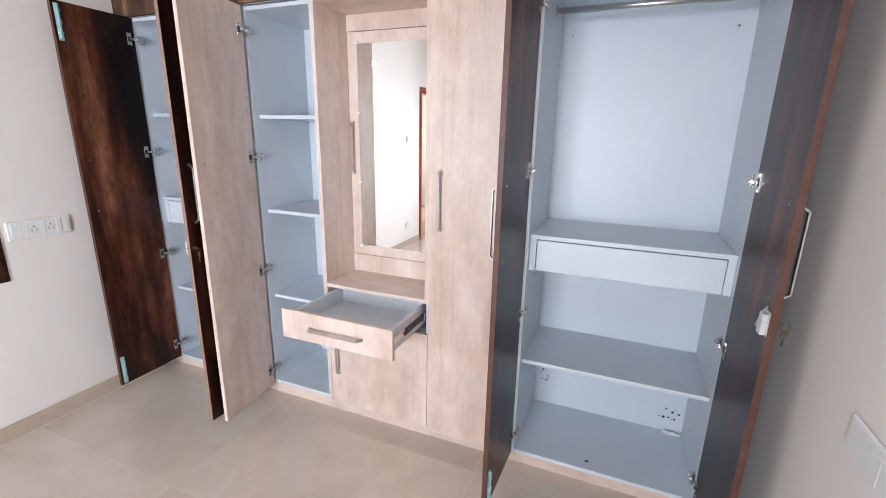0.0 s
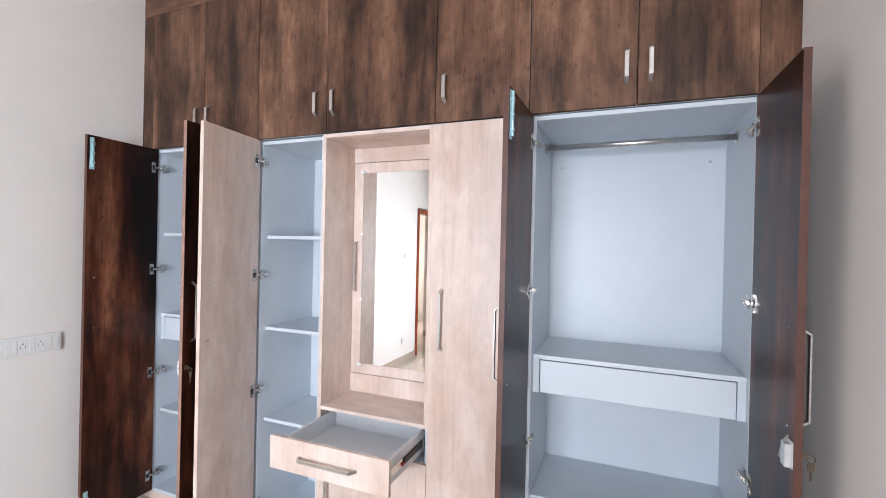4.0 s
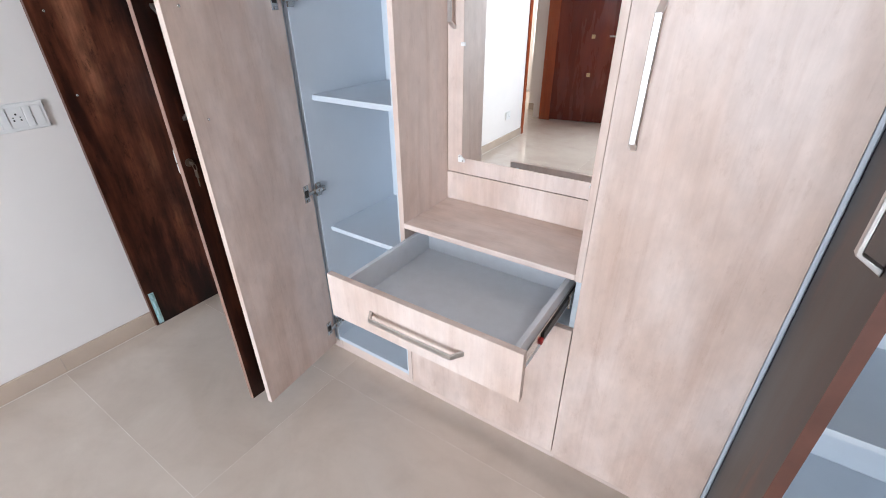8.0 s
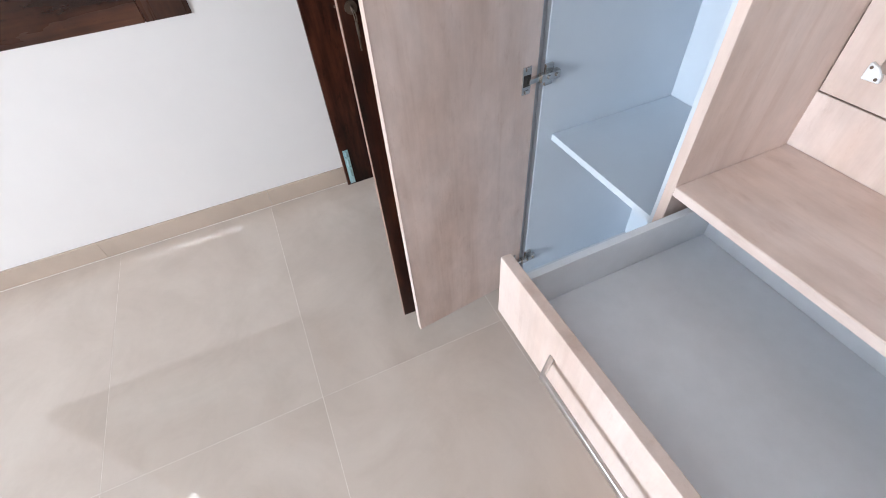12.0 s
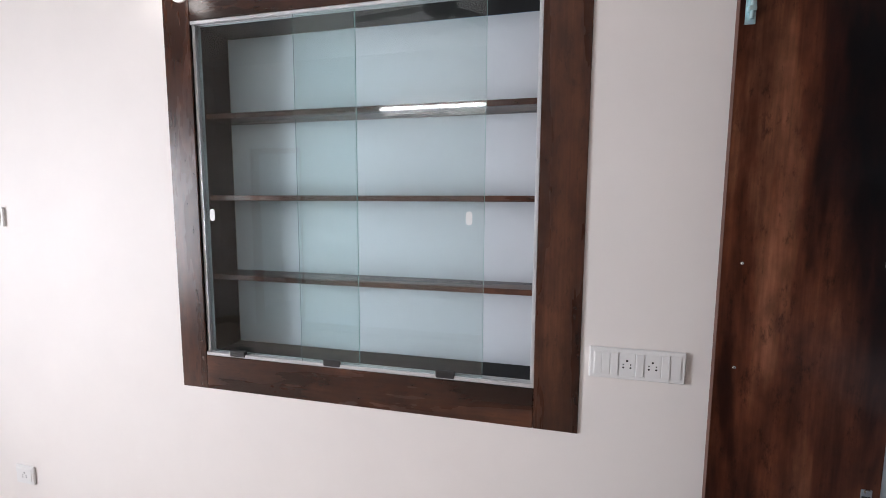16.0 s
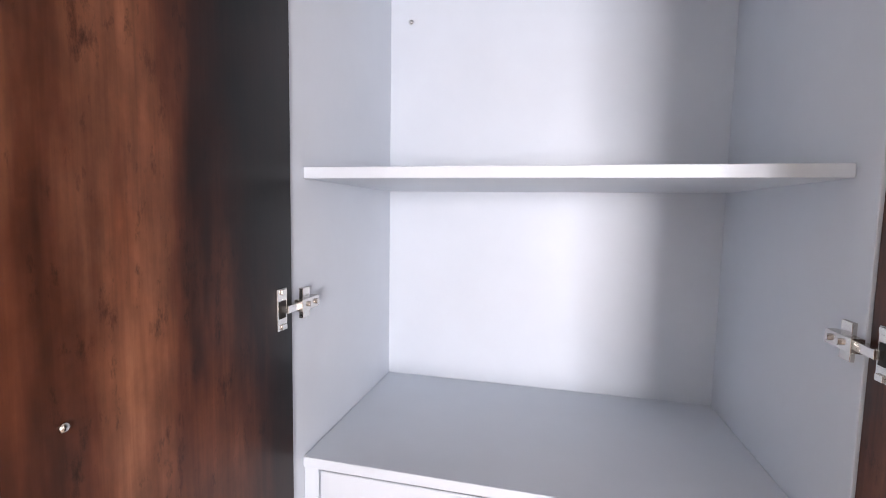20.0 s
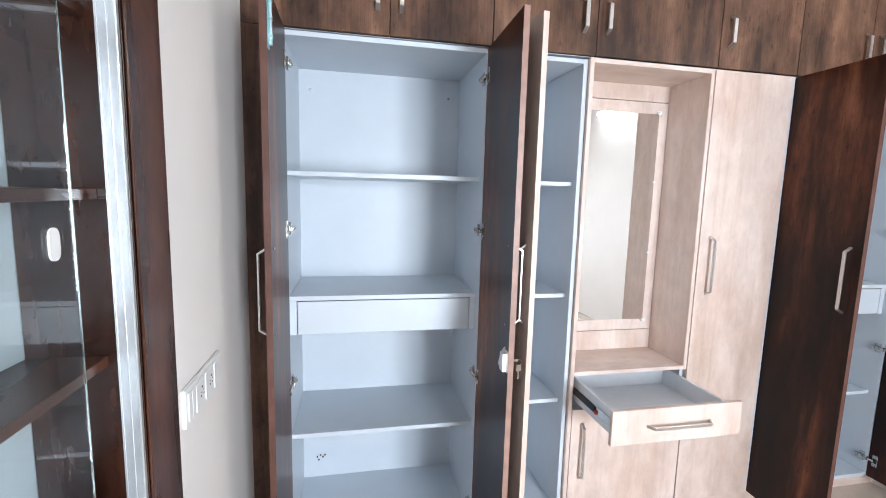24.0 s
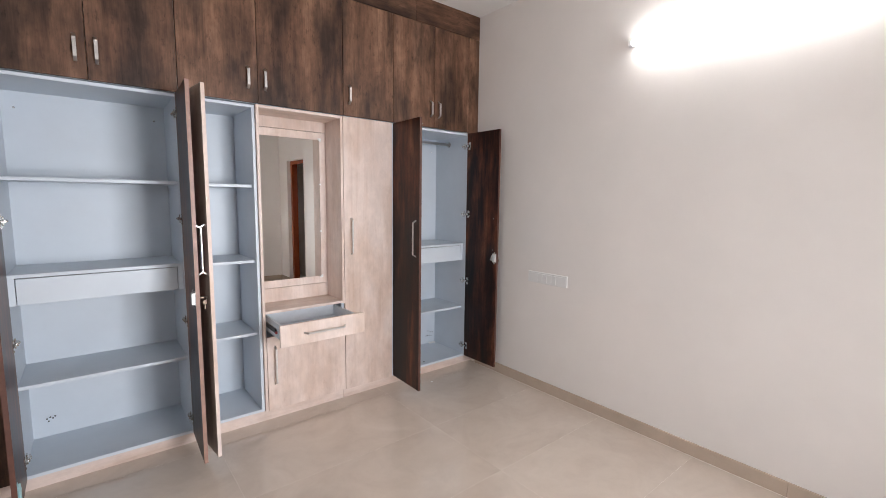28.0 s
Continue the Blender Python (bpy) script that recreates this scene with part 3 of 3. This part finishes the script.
for k in range(7):
    bm = bmesh.new()
    x, y, q = 1.70 + 0.011 * k + rnd.uniform(-0.006, 0.006), 0.418 + rnd.uniform(-0.010, 0.012), rnd.uniform(0.006, 0.013)
    for v in ball(bm, (0, 0, 0), q, (1.2, 0.8, 0.7), 6):
        v.co = v.co * rnd.uniform(0.75, 1.2) + Vector((x, y, 0.099 + q * 0.55))
    part("chip", bm, PLASTIC, chips, "", None, 0, 0)
for x, y, kind in ((1.36, 0.055, "crumb"), (1.30, -0.14, "paper_scrap")):
    bm = bmesh.new()
    z = 0.0995 if kind == "crumb" else 0.0005
    box(bm, x - 0.008, x + 0.009, y - 0.004, y + 0.005, z, z + 0.004)
    solid(kind, bm, SHADOW_GAP if kind == "crumb" else PLASTIC, "dark crumb lying on the wardrobe floor" if kind == "crumb" else "small white paper scrap lying on the tiles", "debris", "", 0.0015)
thread = thing("red_thread", (1.45, 0.42, 0.093), "loose red thread on the wardrobe floor", "thread")
bm = bmesh.new()
pts = [(1.42, 0.41, 0.0955), (1.44, 0.425, 0.0955), (1.455, 0.415, 0.0965), (1.475, 0.43, 0.0955), (1.49, 0.42, 0.0955), (1.50, 0.435, 0.0955)]
for p, q in zip(pts, pts[1:]):
    rod(bm, p, q, 0.002, 6)
part("strand", bm, RED, thread, "", None, 0, 0)

# narrow shelf unit with a pale door
BX0, BX1 = -0.415, -0.002
unit_b = thing("wardrobe_unit", (-0.216, 0.24, 0.07), "narrow white shelf unit with open pale wood-print door", "wardrobe", "wardrobe units")
carcass(unit_b, BX0, BX1, WHITE, front=0.018)
for z in (1.600, 1.112, 0.624):
    shelf(unit_b, BX0, BX1, z, 0.06)
open_door(unit_b, "door", (-0.394, -0.004), 0.372, -1, 6.2, LIGHT, LIGHT, False, 0.0, 1.105, "pale wood-print door standing open")

# dressing unit: niche, mirror door, ledge, drawer and cupboard below
unit_c = thing("dressing_unit", (0.293, 0.2, 0.07), "pale wood-print dressing unit with mirror and pulled-out drawer", "dressing unit", "wardrobe units")
CX0, CX1, CY = 0.0, 0.588, 0.252
panel("side_panel", LIGHT, unit_c, CX0, CX0 + 0.018, 0.0, 0.47, 0.081, 2.097)
panel("side_panel", LIGHT, unit_c, CX1 - 0.018, CX1, 0.0, 0.47, 0.75, 2.097)
panel("side_panel", WHITE, unit_c, CX1 - 0.018, CX1, 0.02, 0.47, 0.081, 0.7495)
panel("top_panel", LIGHT_X, unit_c, CX0 + 0.018, CX1 - 0.018, 0.0, 0.47, 2.079, 2.097)
panel("ledge", LIGHT_X, unit_c, CX0 + 0.018, CX1 - 0.018, -0.001, 0.47, 0.752, 0.770, "pale wood-print ledge", 0.0015)
panel("back_panel", LIGHT, unit_c, CX0 + 0.018, CX1 - 0.018, CY, CY + 0.018, 2.003, 2.0785)
panel("back_panel", LIGHT, unit_c, CX0 + 0.018, CX1 - 0.018, CY, CY + 0.018, 0.7705, 0.869)
# dark sheet behind the mirror door, standing in for shade in its gaps
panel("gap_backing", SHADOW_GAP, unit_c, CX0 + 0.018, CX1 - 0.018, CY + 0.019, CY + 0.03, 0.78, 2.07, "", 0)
mdoor = panel("mirror_door", LIGHT, unit_c, CX0 + 0.020, CX1 - 0.020, CY - 0.001, CY + 0.017, 0.872, 2.000, "pale door that carries the mirror")
bm = bmesh.new()
box(bm, CX0 + 0.078, CX1 - 0.070, CY - 0.006, CY - 0.0015, 0.926, 1.946)
part("mirror", bm, MIRROR, mdoor, "plain rectangular mirror", None, 0, 0.001).location = -BASE[unit_c]
for x, z in ((0.075, 0.922), (0.521, 0.922), (0.075, 1.950), (0.521, 1.950)):
    bm = bmesh.new()
    sx, sz = (1 if x < 0.3 else -1), (1 if z < 1.5 else -1)
    tri = [(x - sx * 0.010, z - sz * 0.010), (x + sx * 0.015, z - sz * 0.009), (x + sx * 0.013, z + sz * 0.001), (x + sx * 0.003, z + sz * 0.011), (x - sx * 0.009, z + sz * 0.015)]
    lo = [bm.verts.new((p, CY - 0.0012, q)) for p, q in tri]
    hi = [bm.verts.new((p, CY - 0.0095, q)) for p, q in tri]
    bm.faces.new(lo)
    bm.faces.new(hi[::-1])
    for i in range(5):
        bm.faces.new((lo[i], lo[(i + 1) % 5], hi[(i + 1) % 5], hi[i]))
    bmesh.ops.recalc_face_normals(bm, faces=bm.faces)
    part("corner_clip", bm, PLASTIC, mdoor, "white plastic mirror clip", None, 0, 0.0015).location = -BASE[unit_c]
    for p, q in ((x + sx * 0.009, z - sz * 0.004), (x - sx * 0.004, z + sz * 0.009)):
        bm = bmesh.new()
        rod(bm, (p, CY - 0.0105, q), (p, CY - 0.009, q), 0.0024, 8)
        part("screw", bm, KEY_METAL, mdoor, "", None, 0, 0).location = -BASE[unit_c]
for x in (0.078, 0.518):
    for z in (1.27, 1.62):
        bm = bmesh.new()
        box(bm, x - 0.007, x + 0.007, CY - 0.009, CY - 0.0012, z - 0.005, z + 0.005)
        part("side_clip", bm, PLASTIC, mdoor, "", None, 0, 0.001).location = -BASE[unit_c]
ob = hung("handle", HANDLE, mdoor, "brushed steel strap handle")
ob.location = Vector((0.044, CY - 0.001, 1.308)) - BASE[unit_c]
# cupboard door below
cdoor = panel("cupboard_door", LIGHT, unit_c, CX0 + 0.0205, CX1 - 0.002, -0.001, 0.017, 0.084, 0.592, "closed pale wood-print cupboard door")
ob = hung("handle", HANDLE, cdoor, "brushed steel strap handle")
ob.location = Vector((0.072, 0.0, 0.255)) - BASE[unit_c]
panel("inner_floor", WHITE, unit_c, CX0 + 0.0185, CX1 - 0.0185, 0.02, 0.47, 0.575, 0.591)
panel("inner_back", WHITE, unit_c, CX0 + 0.0185, CX1 - 0.0185, 0.455, 0.469, 0.592, 0.751)
# pulled-out drawer
DY = -0.302
dfront = panel("drawer_front", LIGHT, unit_c, 0.005, 0.575, DY - 0.018, DY, 0.612, 0.750, "pale wood-print drawer front pulled out", 0.0012)
ob = hung("handle", mesh_of("handle", strap(0.285), CHROME, 0.0012), dfront, "brushed steel strap handle")
ob.location, ob.rotation_euler = Vector((0.435, DY - 0.018, 0.682)) - BASE[unit_c], (0, radians(-90), 0)
for n, a, b, c, d in [("drawer_side", 0.036, 0.049, DY, 0.10), ("drawer_side", 0.537, 0.550, DY, 0.10), ("drawer_back", 0.0492, 0.5368, 0.087, 0.10)]:
    bm = bmesh.new()
    box(bm, a, b, c + (0.0004 if n == "drawer_side" else 0), d, 0.628, 0.728)
    part(n, bm, DRAWER_IN, dfront, "", None, 0, 0.0008).location = -BASE[unit_c]
bm = bmesh.new()
box(bm, 0.0492, 0.5368, DY + 0.0004, 0.0868, 0.640, 0.648)
part("drawer_bottom", bm, DRAWER_IN, dfront, "", None, 0, 0).location = -BASE[unit_c]
for x, s in ((0.0355, -1), (0.5505, 1)):
    bm = bmesh.new()
    box(bm, x, x + s * 0.005, DY + 0.006, 0.09, 0.660, 0.694)
    part("slide_rail", bm, NICKEL, dfront, "steel drawer slide", None, 0, 0.001).location = -BASE[unit_c]
    bm = bmesh.new()
    box(bm, x + s * 0.0052, x + s * 0.0105, -0.16, 0.25, 0.664, 0.690)
    part("slide_rail", bm, BLACK, dfront, "", None, 0, 0.001).location = -BASE[unit_c]
    bm = bmesh.new()
    box(bm, x + s * 0.0108, x + s * 0.0165, 0.004, 0.44, 0.656, 0.698)
    part("slide_rail", bm, NICKEL, unit_c, "", None, 0, 0.001)
    bm = bmesh.new()
    box(bm, x + s * 0.0053, x + s * 0.0115, -0.175, -0.162, 0.662, 0.676)
    part("slide_catch", bm, RED, dfront, "red release catch", None, 0, 0.001).location = -BASE[unit_c]

# closed pale unit
unit_d = thing("wardrobe_unit", (0.804, 0.2, 0.07), "closed tall wardrobe unit with pale wood-print door", "wardrobe", "wardrobe units")
carcass(unit_d, 0.590, 1.018, WHITE, front=0.016)
panel("edge_strip", WHITE, unit_d, 0.9975, 1.0060, -0.002, 0.0155, 0.083, 2.096, "white cabinet edge beside the door")
ddoor = panel("door", LIGHT, unit_d, 0.5896, 0.9962, -0.004, 0.014, 0.083, 2.096, "closed pale wood-print door")
ob = hung("handle", HANDLE, ddoor, "brushed steel strap handle")
ob.location = Vector((0.645, -0.004, 1.105)) - BASE[unit_d]

# plinth, filler strips and loft cupboards
plinth = thing("plinth", (0.3, 0.02, 0), "low pale wood-print plinth under the wardrobe", "plinth", "", "structure")
for a, b in ((XL, AX1), (AX1 + 0.001, 0.588), (0.589, XR)):
    panel("plinth_board", LIGHT_X, plinth, a, b, 0.045, 0.063, 0.0, 0.080)
for n, a, b in (("filler_strip", XL, AX0 - 0.001), ("filler_strip", EX1 + 0.001, XR)):
    bm = bmesh.new()
    box(bm, a, b, 0.0, 0.018, 0.0805, 2.100)
    solid(n, bm, DARK, "dark wood-print strip beside the wardrobe", "trim", "structure", 0.001, "filler strips")
for a, b in ((XL, -1.225), (1.785, XR)):
    bm = bmesh.new()
    box(bm, a, b, 0.0, 0.018, 2.101, 2.893)
    solid("filler_strip", bm, DARK, "dark wood-print strip beside the loft cupboards", "trim", "structure", 0.001, "filler strips")
fascia = thing("fascia", (0.3, 0.0, 2.9), "dark wood-print board between loft cupboards and ceiling", "trim", "", "structure")
FASCIA = laminate("dark_laminate_lengthwise", DARK_STOPS, (0.34, 0.30, 0.28), 0.40, "x", 7.5, 0.50, 0.32, SMOKE, 0.85, 0.28)
for a, b in ((XL, 1.224), (1.226, XR)):
    panel("fascia_board", FASCIA, fascia, a, b, -0.001, 0.017, 2.896, ZC - 0.001)


def loft(x0, x1, doors, label):
    """A loft cupboard; doors: (from, to, handle place)."""
    u = thing("loft_cupboard", ((x0 + x1) / 2, 0.24, 2.1), label, "cupboard", "loft cupboards")
    carcass(u, x0, x1, WHITE, 0.445, 2.102, 2.892, 0.016)
    for a, b, h in doors:
        d = panel("door", DARK, u, a + 0.0014, b - 0.0014, -0.004, 0.014, 2.103, 2.892, "closed dark wood-print door")
        ob = hung("handle", SHORT_HANDLE, d, "small steel strap handle")
        ob.location = Vector((h, -0.004, 2.182)) - BASE[u]
    return u


loft(-1.224, -0.416, [(-1.224, -0.808, -0.853), (-0.808, -0.416, -0.768)], "closed loft cupboard with two dark wood-print doors")
loft(-0.415, 0.594, [(-0.415, 0.018, -0.040), (0.018, 0.594, 0.060)], "closed loft cupboard with two uneven dark wood-print doors")
loft(0.595, 1.008, [(0.595, 1.008, 0.640)], "closed loft cupboard with one dark wood-print door")
loft(1.009, 1.784, [(1.009, 1.406, 1.368), (1.406, 1.784, 1.450)], "closed loft cupboard with two dark wood-print doors")


# glazed niche in the left wall
niche = thing("display_cabinet", (XL - 0.1, -1.38, NZ0), "wall niche with brown frame, shelves and sliding glass", "display cabinet")
FX = XL + 0.006
for n, m, a, b, c, d in [("frame_stile", BROWN_Z, NY1, -0.690, 0.797, 2.245), ("frame_stile", BROWN_Z, -2.150, NY0, 0.797, 2.245),
                         ("frame_rail", BROWN_Y, NY0 + 0.0005, NY1 - 0.0005, 0.797, NZ0), ("frame_rail", BROWN_Y, NY0 + 0.0005, NY1 - 0.0005, NZ1, 2.245)]:
    panel(n, m, niche, XL + 0.0005, FX, a, b, c, d, "", 0.002)
NB = -1.505
panel("back_panel", NICHE_BACK, niche, NB - 0.012, NB, NY0, NY1, NZ0, NZ1)
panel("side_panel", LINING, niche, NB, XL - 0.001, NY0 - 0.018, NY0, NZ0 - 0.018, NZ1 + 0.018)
panel("side_panel", BROWN_Z, niche, NB, XL - 0.001, NY1, NY1 + 0.018, NZ0 - 0.018, NZ1 + 0.018)
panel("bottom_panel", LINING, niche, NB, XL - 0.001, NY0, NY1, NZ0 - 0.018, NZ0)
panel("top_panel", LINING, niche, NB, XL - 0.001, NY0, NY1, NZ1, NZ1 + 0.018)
for z in (1.826, 1.528, 1.228):
    panel("shelf", BROWN_Y, niche, NB, -1.372, NY0 + 0.0005, NY1 - 0.0005, z - 0.019, z, "brown shelf across the niche")
for a, b, c, d in ((NY0, NY1, NZ0, NZ0 + 0.010), (NY0, NY1, NZ1 - 0.012, NZ1)):
    for x0, x1 in ((XL, XL + 0.004), (XL - 0.014, XL - 0.011), (XL - 0.029, XL - 0.026)):
        panel("track_rail", ALU, niche, x0, x1, a, b, c, d + (0.004 if c < 1 else 0), "aluminium sliding track")
    panel("track_rail", ALU, niche, XL - 0.029, XL + 0.004, a, b, c - 0.0 if c < 1 else d - 0.003, (c + 0.003) if c < 1 else d)
for a, b in ((NY0, NY0 + 0.011), (NY1 - 0.011, NY1)):
    panel("track_stile", ALU, niche, XL - 0.036, XL - 0.003, a, b, NZ0, NZ1, "aluminium side channel", 0.0015)
    for x in (XL - 0.006, XL - 0.019, XL - 0.033):
        c, e = (b, b + 0.0015) if a == NY0 else (a - 0.0015, a)
        panel("channel_lip", ALU, niche, x - 0.0015, x + 0.0015, c, e, NZ0 + 0.014, NZ1 - 0.014, "", 0)


def glass_pane(x, y0, y1, grip_y, name="glass_pane"):
    bm = bmesh.new()
    box(bm, x - 0.0025, x + 0.0025, y0, y1, NZ0 + 0.012, NZ1 - 0.008)
    g = part(name, bm, GLASS, niche, "clear sliding glass pane", None, 0, 0)
    g.visible_shadow = False
    for y, d in ((y0, -0.0009), (y1, 0.0009)):
        bm = bmesh.new()
        box(bm, x - 0.0025, x + 0.0025, y + d * 0.2, y + d, NZ0 + 0.012, NZ1 - 0.008)
        part("ground_edge", bm, GLASS_EDGE, g, "", None, 0, 0).location = -BASE[niche]
    bm = bmesh.new()
    for k in (-1, 1):
        rod(bm, (x + 0.0026, grip_y, 1.456 + k * 0.0115), (x + 0.0050, grip_y, 1.456 + k * 0.0115), 0.0105, 20)
    box(bm, x + 0.0026, x + 0.0052, grip_y - 0.0105, grip_y + 0.0105, 1.4445, 1.4675)
    part("finger_pull", bm, PLASTIC, g, "white oval finger pull", None, 0, 0).location = -BASE[niche]
    return g


glass_pane(XL - 0.020, NY0 + 0.012, -1.423, -2.000)
glass_pane(XL - 0.005, -1.639, -0.991, -1.038)
for y in (-1.902, -1.520, -1.112):
    bm = bmesh.new()
    box(bm, XL - 0.010, XL + 0.007, y - 0.032, y + 0.032, NZ0 + 0.004, NZ0 + 0.028)
    part("roller_shoe", bm, BLACK, niche, "black plastic roller shoe", None, 0, 0.003)


# switchboards and sockets
def switchboard(name, face, d, y0, y1, z0, z1, modules, label):
    """A plate on a wall at x = face; modules: 's' switch, 'p' socket, 'n' narrow switch, 'b' blank, 'e' narrow blank, along y."""
    t = thing(name, (face, (y0 + y1) / 2, z0), label, "switchboard" if len(modules) > 2 else "socket")
    panel("plate", PLASTIC, t, face, face + d * 0.010, y0, y1, z0, z1, "", 0.003)
    m = 0.012
    widths = [{"n": 1.0, "e": 1.3}.get(k, 2.0) for k in modules]
    w = (y1 - y0 - 2 * m) / sum(widths)
    for i, k in enumerate(modules):
        a = y0 + m + w * sum(widths[:i]) + 0.0008
        b = a + w * widths[i] - 0.0016
        if k == "s":
            for j in range(2):
                c = a + (b - a) * j / 2
                panel("switch", PLASTIC, t, face + d * 0.010, face + d * 0.0135, c + 0.0004, c + (b - a) / 2 - 0.0004, z0 + m, z1 - m, "", 0.0012)
        elif k == "n":
            panel("switch", PLASTIC, t, face + d * 0.010, face + d * 0.0140, a, b, z0 + m, z1 - m, "", 0.0012)
        else:
            p = panel("socket" if k == "p" else "blank", PLASTIC, t, face + d * 0.010, face + d * 0.012, a, b, z0 + m, z1 - m, "", 0.001)
            if k == "p":
                cy, cz = (a + b) / 2, (z0 + z1) / 2
                for py, pz, r in ((0, 0.011, 0.0034), (-0.010, 0.0, 0.0022), (0.010, 0.0, 0.0022), (-0.010, -0.0095, 0.0029), (0.010, -0.0095, 0.0029)):
                    bm = bmesh.new()
                    rod(bm, (face + d * 0.0118, cy + py, cz + pz), (face + d * 0.0124, cy + py, cz + pz), r, 10)
                    part("pin_hole", bm, SHADOW_GAP, p, "", None, 0, 0).location = -BASE[t]
    return t


switchboard("switchboard", XL, 1, -0.664, -0.400, 0.986, 1.080, "snpnpne", "white plastic switchboard with two sockets beside the wardrobe")
switchboard("switchboard", XL, 1, -3.284, -3.011, 1.396, 1.478, "ssp", "white plastic switchboard with switches and a socket")
switchboard("wall_socket", XL, 1, -3.085, -2.980, 0.246, 0.331, "p", "single white plastic socket low on the wall")
switchboard("switchboard", XR, -1, -1.010, -0.640, 0.872, 0.960, "bssb", "long white plastic switchboard on the cream wall")

# lamps
tube = thing("tube_light", (XR, -2.02, 2.5), "lit white tube light fixed on the wall", "lamp")
panel("batten", PLASTIC, tube, XR - 0.028, XR + 0.004, -2.64, -1.40, 2.492, 2.511, "white batten", 0.003)
bm = bmesh.new()
rod(bm, (XR - 0.047, -2.60, 2.503), (XR - 0.047, -1.44, 2.503), 0.019, 20)
part("tube", bm, TUBE, tube, "glowing glass tube", None, 0, 0, True)
for a, b in ((-2.625, -2.598), (-1.442, -1.415)):
    panel("end_cap", PLASTIC, tube, XR - 0.062, XR - 0.028, a, b, 2.482, 2.524, "", 0.004)
lamp = thing("wall_lamp", (XL, -2.07, 2.24), "lit round bulb in a white wall holder", "lamp")
bm = bmesh.new()
rod(bm, (XL, -2.07, 2.24), (XL + 0.012, -2.07, 2.24), 0.045, 24)
rod(bm, (XL + 0.012, -2.07, 2.24), (XL + 0.05, -2.07, 2.235), 0.02, 16)
part("holder", bm, PLASTIC, lamp, "white bulb holder", None, 0, 0.001)
bm = bmesh.new()
ball(bm, (XL + 0.085, -2.07, 2.225), 0.032, (1.2, 1, 1), 16)
part("bulb", bm, BULB, lamp, "glowing bulb", None, 0, 0, True)

# ceiling fan
fan = thing("ceiling_fan", (0.20, -1.52, ZC), "dark brown three-blade ceiling fan at rest", "ceiling fan")
bm = bmesh.new()
rod(bm, (0.20, -1.52, ZC), (0.20, -1.52, ZC - 0.05), 0.06, 20, 0.035)
rod(bm, (0.20, -1.52, ZC - 0.05), (0.20, -1.52, 2.80), 0.011, 12)
part("downrod", bm, FAN_BROWN, fan)
bm = bmesh.new()
rod(bm, (0.20, -1.52, 2.80), (0.20, -1.52, 2.83), 0.10, 28, 0.05)
rod(bm, (0.20, -1.52, 2.74), (0.20, -1.52, 2.80), 0.11, 28)
rod(bm, (0.20, -1.52, 2.70), (0.20, -1.52, 2.74), 0.04, 28, 0.11)
part("motor", bm, FAN_BROWN, fan)
for k in range(3):
    bm = bmesh.new()
    prof = [(0.09, -0.025), (0.2, -0.055), (0.6, -0.065), (0.65, -0.045), (0.65, 0.045), (0.6, 0.06), (0.2, 0.05), (0.09, 0.025)]
    up = [bm.verts.new((x, y, 0.004 + 0.16 * y)) for x, y in prof]
    dn = [bm.verts.new((x, y, -0.001 + 0.16 * y)) for x, y in prof]
    bm.faces.new(up)
    bm.faces.new(dn[::-1])
    for i in range(8):
        bm.faces.new((up[i - 1], dn[i - 1], dn[i], up[i]))
    bmesh.ops.recalc_face_normals(bm, faces=bm.faces)
    part("blade", bm, FAN_BROWN, fan, "", (0.20, -1.52, 2.768), -82 + 120 * k, 0)

# floor tiles, shared meshes
TX, TY = 1.2, 0.615
meshes = {}
for i in range(-2, 4):
    for j in range(-10, 2):
        x0, y0 = -0.32 + TX * (i - 1) + 0.0006, -0.72 + TY * j + 0.0006
        x1, y1 = min(x0 + TX - 0.0012, 3.3), min(y0 + TY - 0.0012, 0.62)
        if x1 < -3.0 or x0 > 3.2 or y1 < -6.3 or y0 > 0.5:
            continue
        key = (round(x1 - x0, 3), round(y1 - y0, 3))
        if key not in meshes:
            bm = bmesh.new()
            box(bm, 0, key[0], 0, key[1], -0.008, 0)
            meshes[key] = mesh_of("tile", bm, TILE, 0.0)
        ob = hung("tile", meshes[key], floor_ob)
        ob.location = Vector((x0, y0, 0)) - BASE[floor_ob]
